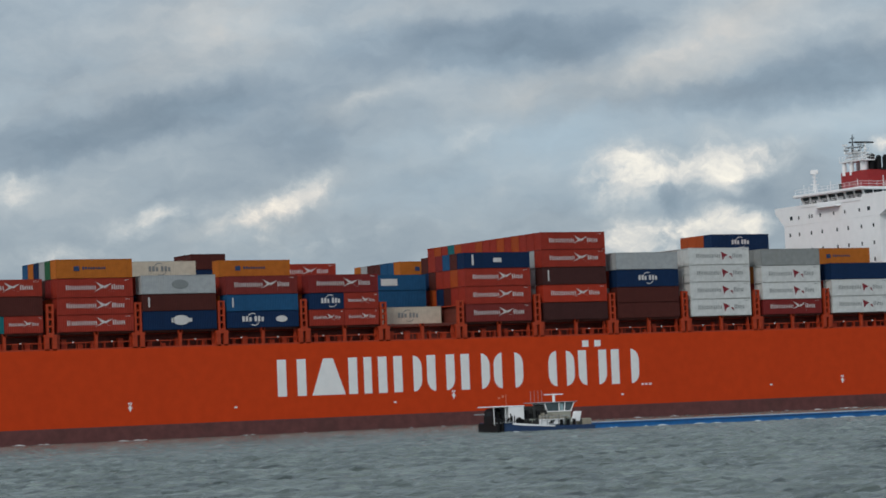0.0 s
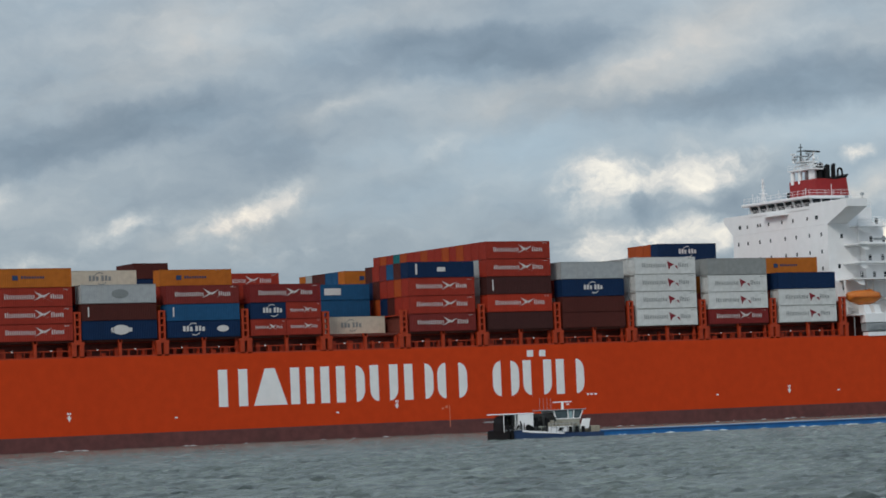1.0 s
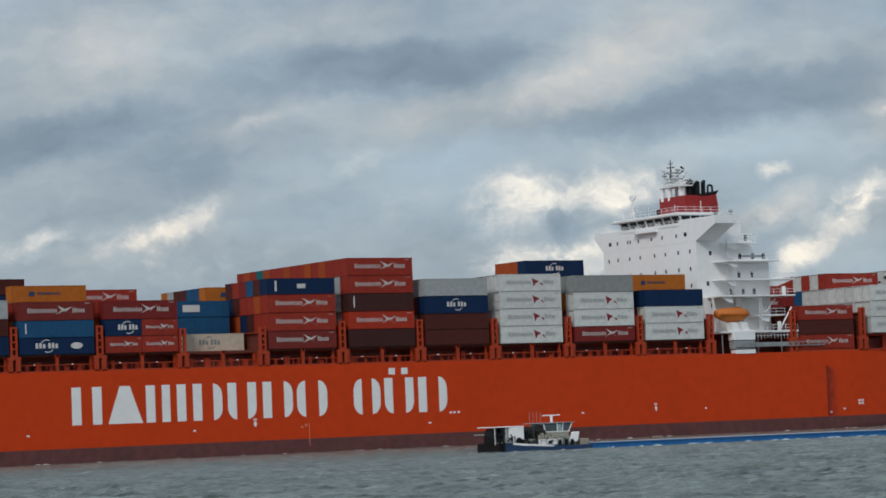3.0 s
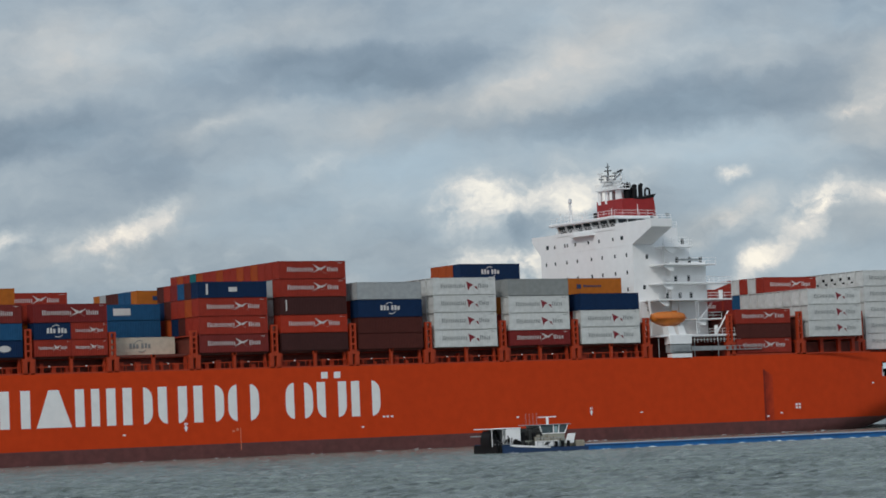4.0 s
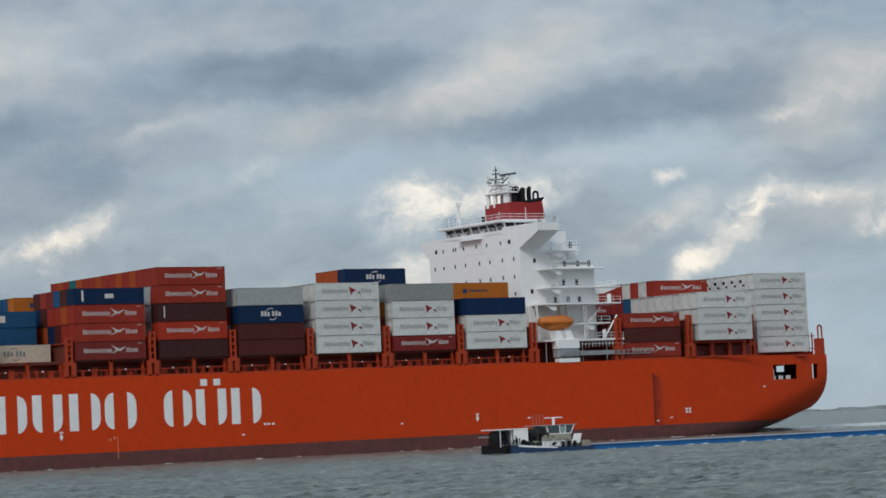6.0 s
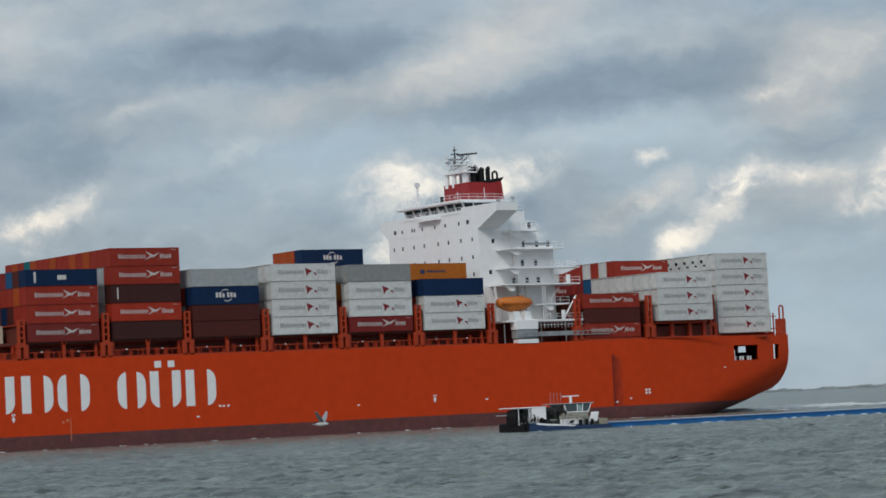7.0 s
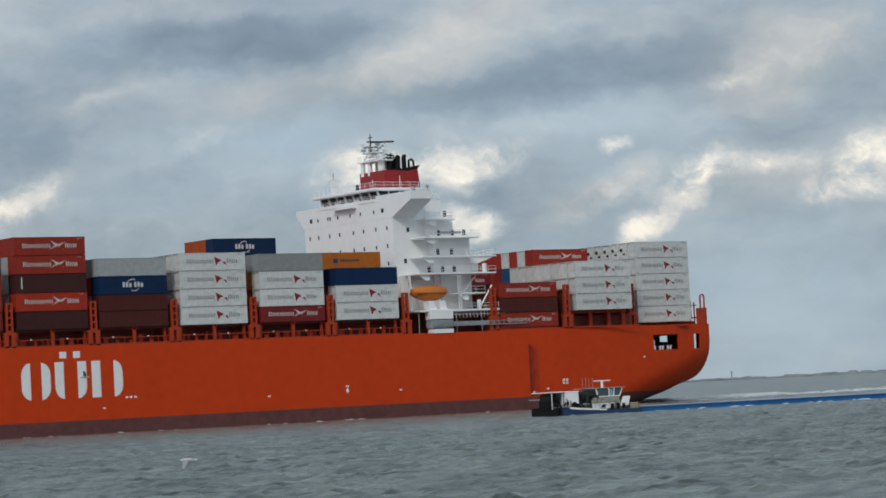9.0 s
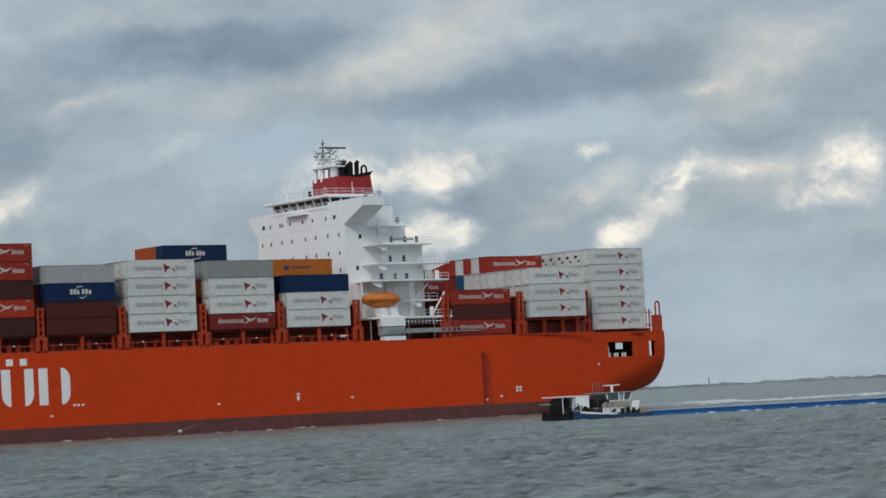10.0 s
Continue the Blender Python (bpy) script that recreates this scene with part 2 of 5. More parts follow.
for key, rgb, st in (
    ("red", (0.278, 0.0298, 0.0172), None), ("red_brown", (0.165, 0.0238, 0.0198), None), ("bright_red", (0.364, 0.0331, 0.0145), None),
    ("brown", (0.0727, 0.0172, 0.0132), None), ("dark_brown", (0.0496, 0.0159, 0.0145), None), ("maroon", (0.179, 0.0198, 0.0185), None),
    ("mid_grey", (0.235, 0.245, 0.24), (0.2, 0.19, 0.17)), ("white", (0.575, 0.58, 0.565), (0.55, 0.54, 0.50)), ("grey", (0.328, 0.344, 0.352), (0.30, 0.29, 0.27)), ("cream", (0.496, 0.445, 0.359), (0.4, 0.33, 0.25)),
    ("navy", (0.0045, 0.021, 0.066), None), ("blue", (0.0132, 0.0727, 0.165), None), ("orange", (0.41, 0.12, 0.016), None),
    ("teal", (0.0132, 0.132, 0.145), None), ("green", (0.0198, 0.0926, 0.0397), None), ("rust_orange", (0.331, 0.0595, 0.0132), None)):
    CONT[key] = material(f"container_{key}_paint", rgb, 0.55, gloss=0.16, grain=0.10, scale=1.2, stain=0.32, stain_scale=0.5, stain_color=st, streak=True, vary=0.06)


def water_material():
    m = bpy.data.materials.new("grey_river_water")
    m.use_nodes = True
    t = m.node_tree
    b = t.nodes["Principled BSDF"]
    b.inputs["Roughness"].default_value, b.inputs["IOR"].default_value = 0.25, 1.33
    b.inputs["Specular IOR Level"].default_value = 0.36
    tc = t.nodes.new("ShaderNodeTexCoord")
    def nz(scale, detail, stretch=(1, 1, 1), rot=0):
        mp = t.nodes.new("ShaderNodeMapping")
        mp.inputs["Scale"].default_value, mp.inputs["Rotation"].default_value = stretch, (0, 0, radians(rot))
        t.links.new(tc.outputs["Object"], mp.inputs[0])
        n = t.nodes.new("ShaderNodeTexNoise")
        n.inputs["Scale"].default_value, n.inputs["Detail"].default_value = scale, detail
        t.links.new(mp.outputs[0], n.inputs["Vector"])
        return n.outputs["Fac"]
    # dark troughs and bright crests of the chop are put into the colour
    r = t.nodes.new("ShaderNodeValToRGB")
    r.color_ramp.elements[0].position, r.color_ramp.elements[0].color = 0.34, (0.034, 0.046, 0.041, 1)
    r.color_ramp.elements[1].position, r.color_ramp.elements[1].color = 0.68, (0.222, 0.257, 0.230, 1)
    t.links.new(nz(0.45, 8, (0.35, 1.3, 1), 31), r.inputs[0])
    foam = t.nodes.new("ShaderNodeMapRange")
    foam.inputs[1].default_value, foam.inputs[2].default_value = 0.71, 0.80
    t.links.new(nz(0.45, 6, (0.9, 0.9, 1), 20), foam.inputs[0])
    mx = t.nodes.new("ShaderNodeMix"); mx.data_type = "RGBA"
    mx.inputs[7].default_value = (0.62, 0.65, 0.65, 1)
    t.links.new(foam.outputs[0], mx.inputs[0]); t.links.new(r.outputs[0], mx.inputs[6])
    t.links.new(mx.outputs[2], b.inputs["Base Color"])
    bp = t.nodes.new("ShaderNodeBump")
    bp.inputs["Strength"].default_value, bp.inputs["Distance"].default_value = 1.0, 0.5
    t.links.new(nz(1.9, 8, (0.5, 1.3, 1), 31), bp.inputs["Height"])
    t.links.new(bp.outputs[0], b.inputs["Normal"])
    return m


WATER = water_material()
FOAM = material("white_foam", (0.54, 0.57, 0.57), 0.7, grain=0.25, scale=1.2, stain=0.7, stain_scale=0.5, stain_color=(0.25, 0.28, 0.28))
# distance haze is mixed into the pale blue-grey of the far land
FAR_LAND = material("haze_tinted_woods", (0.30, 0.335, 0.35), 0.9, grain=0.2, scale=0.03)

# ---- mesh helpers ----
def box(bm, x0, x1, y0, y1, z0, z1):
    v = [bm.verts.new(p) for p in ((x0, y0, z0), (x1, y0, z0), (x1, y1, z0), (x0, y1, z0), (x0, y0, z1), (x1, y0, z1), (x1, y1, z1), (x0, y1, z1))]
    for f in ((3, 2, 1, 0), (4, 5, 6, 7), (0, 1, 5, 4), (1, 2, 6, 5), (2, 3, 7, 6), (3, 0, 4, 7)):
        bm.faces.new([v[i] for i in f])
    return v


def rod(bm, a, b, r, seg=8, r2=None):
    """A round bar from a to b."""
    a, b = Vector(a), Vector(b)
    d = (b - a).normalized()
    s = d.orthogonal().normalized()
    t = d.cross(s)
    rings = []
    for c, rr in ((a, r), (b, r if r2 is None else r2)):
        rings.append([bm.verts.new(c + (s * math.cos(k * math.tau / seg) + t * math.sin(k * math.tau / seg)) * rr) for k in range(seg)])
    for k in range(seg):
        bm.faces.new((rings[0][k], rings[0][(k + 1) % seg], rings[1][(k + 1) % seg], rings[1][k]))
    bm.faces.new(rings[0][::-1]); bm.faces.new(rings[1])


def prism(bm, pts, axis, lo, hi):
    """A flat outline of (a, b) points, drawn out along an axis (0 x, 1 y, 2 z) from lo to hi."""
    def at(p, h):
        q = list(p)
        q.insert(axis, h)
        return bm.verts.new(q)
    A, B = [at(p, lo) for p in pts], [at(p, hi) for p in pts]
    n = len(pts)
    for k in range(n):
        bm.faces.new((A[k], A[(k + 1) % n], B[(k + 1) % n], B[k]))
    bm.faces.new(A[::-1]); bm.faces.new(B)


def done(bm, name, *mats, smooth=False):
    bmesh.ops.recalc_face_normals(bm, faces=bm.faces)
    me = bpy.data.meshes.new(name)
    bm.to_mesh(me)
    bm.free()
    for m in mats:
        me.materials.append(m)
    if smooth:
        me.polygons.foreach_set("use_smooth", [True] * len(me.polygons))
    return me


def part(name, bm, mat, parent, label="", smooth=False):
    ob = new(name, bm if isinstance(bm, bpy.types.Mesh) else done(bm, name, mat, smooth=smooth))
    ob.parent = parent
    return tagged(ob, label)


def boxes(*dims):
    bm = bmesh.new()
    for d in dims:
        box(bm, *d)
    return bm


def bevelled(bm, w=0.05, seg=2):
    bmesh.ops.bevel(bm, geom=list(bm.edges), offset=w, segments=seg, affect="EDGES")
    return bm


BEAM, DECK, HATCH = 40.2, 13.93, 16.62
MOVERS = []      # things that travel with the ship, with their place on it


def aboard(ob, m):
    ob.matrix_basis = m
    MOVERS.append((ob, m))
    return ob


# ---- container ship ----
ship = tagged(new("container_ship"), "large orange-red container ship under way on grey water", "ship")
BOW, STERN = -96.0, 189.6


def smooth01(a):
    a = min(max(a, 0.0), 1.0)
    return a * a * (3 - 2 * a)


def hull_y(x, z):
    """The near side's y at a station and height."""
    y = 0.0
    if x < -48:       # bow
        k = min((-48 - x) / 48.0, 1.0)
        flare = 1.0 - 0.30 * smooth01(z / DECK)
        y = min(BEAM / 2, (BEAM / 2) * (k ** 2.0) * (0.70 + 0.55 * flare) if k < 1 else BEAM / 2)
        if k >= 1:
            y = BEAM / 2
    if x > 146:
        k = (x - 146) / (STERN - 146)
        y = 5.6 * k ** 2.4
        zb = keel(x)
        R = 2.0 + 5.5 * k
        W = 1.0 + 8.0 * k
        if z < zb + R:
            q = min((zb + R - z) / R, 1.0)
            y += W * (1 - math.sqrt(max(1 - q * q, 0)))
    return y


def keel(x):
    return -2.0 if x < 160 else -2.0 + 5.5 * ((x - 160) / (STERN - 160)) ** 1.1


SLOTS = ((173.5, 180.5), (184.7, 186.8))        # mooring openings along the near side
SILL, HEAD = 9.35, 12.3
STERN_CUTS = (9.6, 10.5, 18.2, 20.4)            # edges of the openings in the transom


def hull_mesh(lo, hi, mat, name, pierced=False):
    """Both sides and the stern of the hull between two heights (fractions follow the keel aft)."""
    bm = bmesh.new()
    xs = [BOW + 3.0 * i for i in range(17)] + [-45 + 8 * i for i in range(24)] + [147 + 2.0 * i for i in range(20)] + [188.4, 189.2, STERN]
    if pierced:
        xs = sorted([x for x in xs if abs(x - 173.0) > 0.1 and abs(x - 187.0) > 0.1 and abs(x - 185.0) > 0.1] + [e for slot in SLOTS for e in slot])
    rings = []
    for x in xs:
        zlo = min(max(lo, keel(x)), hi)
        if pierced:
            zs = [zlo + (SILL - zlo) * j / 9 for j in range(10)] + [10.85, HEAD, 13.1, hi]
        else:
            zs = [zlo + (hi - zlo) * j / 14 for j in range(15)]
        near = [(x, hull_y(x, z), z) for z in zs]
        rings.append([bm.verts.new(p) for p in near] + [bm.verts.new((p[0], BEAM - p[1], p[2])) for p in reversed(near)])
    m = len(rings[0])
    for x, a, b in zip(xs, rings, rings[1:]):
        for j in range(m):
            if pierced and j in (9, 10) and any(p <= x < q for p, q in SLOTS):
                continue
            bm.faces.new((a[j], a[(j + 1) % m], b[(j + 1) % m], b[j]))
    end = rings[-1]
    if pierced:
        n = m // 2
        rows = [[end[j]] + [bm.verts.new((STERN, y, end[j].co.z)) for y in STERN_CUTS] + [end[m - 1 - j]] for j in range(9, n)]
        bm.faces.new(end[:9] + rows[0] + end[m - 9:])
        for j, (a, b) in enumerate(zip(rows, rows[1:])):
            for k in range(5):
                if (k == 1 and j < 2) or (k == 3 and j == 1):
                    continue
                bm.faces.new((a[k], a[k + 1], b[k + 1], b[k]))
    else:
        bm.faces.new(end)
    bmesh.ops.remove_doubles(bm, verts=bm.verts, dist=0.001)
    return done(bm, name, mat, smooth=False)


def crease(me):
    """Smooth plating with hard edges where the planes turn."""
    bm = bmesh.new()
    bm.from_mesh(me)
    for e in bm.edges:
        e.smooth = len(e.link_faces) == 2 and e.calc_face_angle(0.0) < radians(38)
    for f in bm.faces:
        f.smooth = True
    bm.to_mesh(me)
    bm.free()


hull = part("hull", hull_mesh(2.25, DECK, HULL_RED, "hull", True), HULL_RED, ship, "orange-red painted steel hull")
crease(hull.data)
boot = part("boot_top", hull_mesh(-2.0, 2.25, BOOT, "boot_top"), BOOT, ship, "brown antifouling band at the waterline")
crease(boot.data)

# white upright bars shaped after the letters of the giant hull name: kind, x from, x to
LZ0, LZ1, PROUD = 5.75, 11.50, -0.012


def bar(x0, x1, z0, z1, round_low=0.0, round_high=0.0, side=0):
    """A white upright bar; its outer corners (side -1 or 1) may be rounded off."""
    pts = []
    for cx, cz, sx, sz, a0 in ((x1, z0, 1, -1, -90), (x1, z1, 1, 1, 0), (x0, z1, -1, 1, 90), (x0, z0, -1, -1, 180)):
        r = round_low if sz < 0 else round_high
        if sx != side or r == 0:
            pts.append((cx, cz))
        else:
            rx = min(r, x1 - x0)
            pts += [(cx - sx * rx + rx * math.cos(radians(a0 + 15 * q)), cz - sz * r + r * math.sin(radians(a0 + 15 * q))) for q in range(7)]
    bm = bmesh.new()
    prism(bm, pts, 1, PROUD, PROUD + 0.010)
    part("name_bar", bm, LETTER_WHITE, hull, "white painted letter-like bar")


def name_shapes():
    """Letter-like bars that keep the rhythm, size and outer contour of the painted name."""
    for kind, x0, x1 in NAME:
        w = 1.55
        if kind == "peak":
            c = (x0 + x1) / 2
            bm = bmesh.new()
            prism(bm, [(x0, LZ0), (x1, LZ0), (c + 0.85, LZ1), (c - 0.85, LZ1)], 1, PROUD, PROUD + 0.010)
            part("name_bar", bm, LETTER_WHITE, hull, "white painted letter-like wedge")
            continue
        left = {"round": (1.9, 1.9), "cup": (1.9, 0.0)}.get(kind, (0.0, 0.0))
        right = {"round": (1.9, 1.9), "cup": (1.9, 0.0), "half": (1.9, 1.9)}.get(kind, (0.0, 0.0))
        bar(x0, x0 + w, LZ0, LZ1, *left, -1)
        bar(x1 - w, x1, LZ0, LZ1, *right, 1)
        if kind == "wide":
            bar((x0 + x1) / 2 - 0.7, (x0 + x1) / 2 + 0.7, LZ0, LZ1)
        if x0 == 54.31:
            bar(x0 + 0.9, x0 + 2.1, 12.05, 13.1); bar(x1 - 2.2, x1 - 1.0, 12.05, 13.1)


# decks, coaming and hatch level
part("main_deck", boxes((-60, 183, 3.0, BEAM - 3.0, DECK - 0.3, DECK + 0.02)), DECK_RED, ship)
bm = bmesh.new()
prism(bm, [(x, hull_y(x, DECK) + 0.1) for x in (-60, -45, 100, 146, 160, 172, 183)] + [(183, 20), (-60, 20)], 2, DECK - 0.2, DECK - 0.02)
part("side_deck", bm, DECK_RED, ship)
for x0, x1 in ((-51, 119.5), (137.5, 169.5)):
    # the shadow under the hatches is painted into the coaming's dark colour
    part("hatch_coaming", boxes((x0, x1, 3.2, BEAM - 3.2, DECK, HATCH - 0.5)), SHADED_STEEL, ship, "dark red hatch coaming, shadow in its colour")
    part("sheer_rail", boxes((x0, x1, 0.02, 0.22, DECK, DECK + 0.22)), DECK_RED, ship)

# ---- bays of containers ----
LONG, HC, STD = 12.192, 2.896, 2.591
BAYS = {   # forward end x, base height
    "Z": (-50.4, HATCH), "A": (-35.9, HATCH), "B": (-22.25, HATCH), "C": (-8.35, HATCH), "D": (5.75, HATCH), "E": (19.6, HATCH), "F": (33.7, HATCH), "G": (48.25, HATCH),
    "H": (62.45, HATCH), "I": (76.95, HATCH), "J": (91.65, HATCH), "K": (106.2, HATCH), "L": (139.2, 14.35), "M": (155.6, 17.0), "N": (172.9, 14.55)}

for x in [BAYS[k][0] for k in "ZABCDEFGHIJK"]:
    part("hatch_cover", bevelled(boxes((x - 0.15, x + LONG + 0.15, 2.6, BEAM - 2.6, HATCH - 0.5, HATCH - 0.01)), 0.05, 1), DECK_RED, ship)
    for yy in (0.05, BEAM - 2.55):
        # girders painted darker than the deck for the shadow under the containers
        part("side_girder", boxes((x - 0.1, x + LONG + 0.1, yy + 0.55, yy + 0.8, HATCH - 0.3, HATCH - 0.012), (x - 0.1, x + LONG + 0.1, yy + 2.1, yy + 2.5, HATCH - 0.42, HATCH - 0.012)), SHADED_STEEL, ship)
        px = x + LONG / 2 - 0.2
        part("pedestal", boxes((px, px + 0.42, yy, yy + 0.5, DECK, HATCH - 0.02), (px - 0.12, px + 0.54, yy, yy + 0.5, DECK, DECK + 0.2), (px - 0.12, px + 0.54, yy, yy + 0.5, HATCH - 0.45, HATCH - 0.02)), DECK_RED, ship)
        for px in (x + 0.1, x + LONG - 0.5):
            part("pedestal", boxes((px, px + 0.4, yy + 0.7, yy + 1.1, DECK, HATCH - 0.3)), DECK_RED, ship)
    part("hand_rail", boxes((x - 0.6, x + LONG + 0.6, 0.55, 0.63, 14.98, 15.12), *[(x + 1.5 * i, x + 1.5 * i + 0.07, 0.55, 0.63, DECK, 15.0) for i in range(9)]), DECK_RED, ship)
    for k, lx in enumerate((2.4, 8.6)):
        part("deck_light", bevelled(boxes((x + lx, x + lx + 0.3, 0.5, 0.65, 15.02, 15.2)), 0.05, 1), LETTER_WHITE, ship, "small pale deck fitting")
    for k in range(5):
        vx = x + 1.2 + 2.2 * k + random.uniform(-0.4, 0.4)
        part("deck_fitting", boxes((vx, vx + random.uniform(0.3, 0.9), 1.6, 2.2, DECK, DECK + random.uniform(0.7, 1.7))), DECK_RED, ship)
for x, y0, y1 in [(BAYS["L"][0], 0.2, 40.0), (BAYS["M"][0], 2.0, 38.2)]:
    part("hatch_cover", bevelled(boxes((x - 0.15, x + LONG + 0.15, y0, y1, BAYS["L"][1] - 0.4 if x < 150 else 16.5, BAYS["L"][1] - 0.01 if x < 150 else 16.99)), 0.05, 1), DECK_RED, ship)
    if x > 150:
        for px in (x + 0.1, x + LONG / 3, x + LONG * 2 / 3, x + LONG - 0.8):
            part("pedestal", boxes((px, px + 0.7, y0 + 0.05, y0 + 0.6, DECK, 16.5)), DECK_RED, ship)
part("aft_deck", boxes((168, 187.5, 7.2, BEAM - 7.2, DECK - 0.2, 14.54)), DECK_RED, ship)


def lashing_bridge(x, top=20.9, y0=0.0, base=DECK):
    """A pair of slotted posts at each side, joined by cross walks."""
    w = 1.15
    for yy in (y0 + 0.02, BEAM - y0 - 0.62):
        dims = [(x - w / 2, x - w / 2 + 0.32, yy, yy + 0.6, base, top), (x + w / 2 - 0.32, x + w / 2, yy, yy + 0.6, base, top)]
        n = 4
        for k in range(n + 1):
            z = HATCH + (top - HATCH) * k / n
            dims.append((x - w / 2 + 0.32, x + w / 2 - 0.32, yy + 0.05, yy + 0.55, z - 0.28, z))
        dims.append((x - 1.05, x + 1.05, yy - 0.01, yy + 0.7, HATCH - 0.72, HATCH - 0.3))
        dims.append((x - 0.95, x - w / 2, yy, yy + 0.6, base, HATCH - 0.72))
        dims.append((x + w / 2, x + 0.95, yy, yy + 0.6, base, HATCH - 0.72))
        part("lashing_post", boxes(*dims), DECK_RED, ship)
    # solid dark plate added across the gap to block light between the bays
    part("lashing_grating", boxes((x - 0.04, x + 0.04, y0 + 0.75, BEAM - y0 - 0.75, base, top - 0.95)), SHADED_STEEL, ship, "dark red plate added to darken the gap between bays")
    part("lashing_walk", boxes((x - 0.5, x + 0.5, y0 + 0.7, BEAM - y0 - 0.7, HATCH - 0.3, HATCH - 0.15), (x - 0.5, x + 0.5, y0 + 0.7, BEAM - y0 - 0.7, top - 0.9, top - 0.75)), DECK_RED, ship)


keys = "ZABCDEFGHIJK"
for a, b in zip(keys, keys[1:]):
    lashing_bridge((BAYS[a][0] + LONG + BAYS[b][0]) / 2, 20.9 if b != "E" and a != "E" else 20.2)
lashing_bridge(BAYS["Z"][0] - 1.2)
lashing_bridge(119.9)
lashing_bridge(137.9, 21.3)
lashing_bridge(153.6, 21.6)
lashing_bridge(170.4, 21.6, 3.4)


def corrugated(bm, length, z0, z1, at, depth, along, pitch=0.28, phase=1):
    """A folded sheet: along 'x' at y = at, or along 'y' at x = at."""
    n = max(2, int(length / pitch))
    p = length / n
    prof = []
    for k in range(n):
        prof += [(k * p, 0.0), (k * p + 0.30 * p, 0.0), (k * p + 0.5 * p, depth), (k * p + 0.8 * p, depth)]
    prof.append((length, 0.0))
    rows = []
    for z in (z0, z1):
        rows.append([bm.verts.new((0.11 + s, at + d, z) if along == "x" else (at + d, 0.11 + s, z)) for s, d in prof])
    for k in range(len(prof) - 1):
        bm.faces.new((rows[0][k], rows[0][k + 1], rows[1][k + 1], rows[1][k]))


def container_body(L, H, white):
    bm = bmesh.new()
    d = 0.007 if white else 0.024
    corrugated(bm, L - 0.22, 0.14, H - 0.1, 0.03, d, "x", 0.45 if white else 0.28)
    corrugated(bm, L - 0.22, 0.14, H - 0.1, 2.41, -d, "x", 0.45 if white else 0.28)
    if white:       # recessed refrigeration end
        box(bm, 0.16, 0.22, 0.1, 2.34, 0.14, H - 0.1)
        for y0, y1, z0, z1 in ((0.3, 2.1, 0.3, 1.0), (0.3, 1.1, 1.3, 2.2), (1.35, 2.1, 1.3, 2.2)):
            box(bm, 0.10, 0.16, y0, y1, z0, z1)
    else:
        corrugated(bm, 2.22, 0.14, H - 0.1, 0.03, 0.04, "y")
    box(bm, L - 0.10, L - 0.04, 0.1, 2.34, 0.12, H - 0.1)
    for yy in (0.35, 0.95, 1.5, 2.05):
        box(bm, L - 0.04, L - 0.01, yy, yy + 0.05, 0.2, H - 0.2)
    box(bm, 0.1, L - 0.1, 0.08, 2.36, H - 0.11, H - 0.06)
    box(bm, 0.1, L - 0.1, 0.08, 2.36, 0.10, 0.16)
    return bm


def container_frame_boxes(L, H):
    posts = [(x, x + 0.12, y, y + 0.12, 0.0, H - 0.03) for x in (0.0, L - 0.12) for y in (0.0, 2.318)]
    tops = [(0.12, L - 0.12, y, y + 0.07, H - 0.13, H - 0.05) for y in (0.012, 2.356)] + [(x, x + 0.08, 0.12, 2.318, H - 0.13, H - 0.05) for x in (0.005, L - 0.085)]
    sills = [(0.12, L - 0.12, y, y + 0.07, 0.03, 0.16) for y in (0.03, 2.338)] + [(x, x + 0.08, 0.12, 2.318, 0.01, 0.16) for x in (0.005, L - 0.085)]
    return posts, tops, sills


MESH = {}


def shared(key, maker):
    if key not in MESH:
        MESH[key] = maker()
        if not MESH[key].materials:
            MESH[key].materials.append(CONT["red"])
    return MESH[key]


def paint(ob, mat):
    ob.material_slots[0].link = "OBJECT"
    ob.material_slots[0].material = mat
    return ob


SAY = {"red": "red", "red_brown": "reddish brown", "bright_red": "bright red", "brown": "brown", "dark_brown": "dark brown", "maroon": "maroon", "white": "white refrigerated", "grey": "light grey", "mid_grey": "dull grey",
       "cream": "cream", "navy": "navy blue", "blue": "blue", "orange": "orange", "teal": "teal", "green": "green", "rust_orange": "rusty orange"}


def plain_container(L, H, color):
    def make():
        bm = container_body(L, H, color == "white")
        for group in container_frame_boxes(L, H):
            for d in group:
                box(bm, *d)
        return done(bm, "shipping_container")
    return paint(new("shipping_container", shared((L, H, color == "white", "whole"), make)), CONT[color])


def outer_container(L, H, color, marks):
    ob = paint(new("shipping_container", shared((L, H, color == "white", "body"), lambda: done(container_body(L, H, color == "white"), "container_body"))), CONT[color])
    posts, tops, sills = container_frame_boxes(L, H)
    for nm, group in (("corner_post", posts), ("top_rail", tops), ("bottom_rail", sills)):
        for i, d in enumerate(group):
            p = part(nm, shared((L, H, nm, i), lambda: done(boxes(d), nm)), None, ob)
            paint(p, CONT[color])
    marking(ob, L, H, marks)
    return ob


def flat(bm, pts):
    prism(bm, pts, 1, -0.006, 0.002)


def word(bm, x0, x1, n, z0, z1, gap=0.30):
    w = (x1 - x0) / n
    for k in range(n):
        a = x0 + k * w
        hgt = z1 if k > 1 else z1 + (z1 - z0) * 0.22
        flat(bm, [(a, z0), (a + w * (1 - gap), z0), (a + w * (1 - gap), hgt), (a, hgt)])


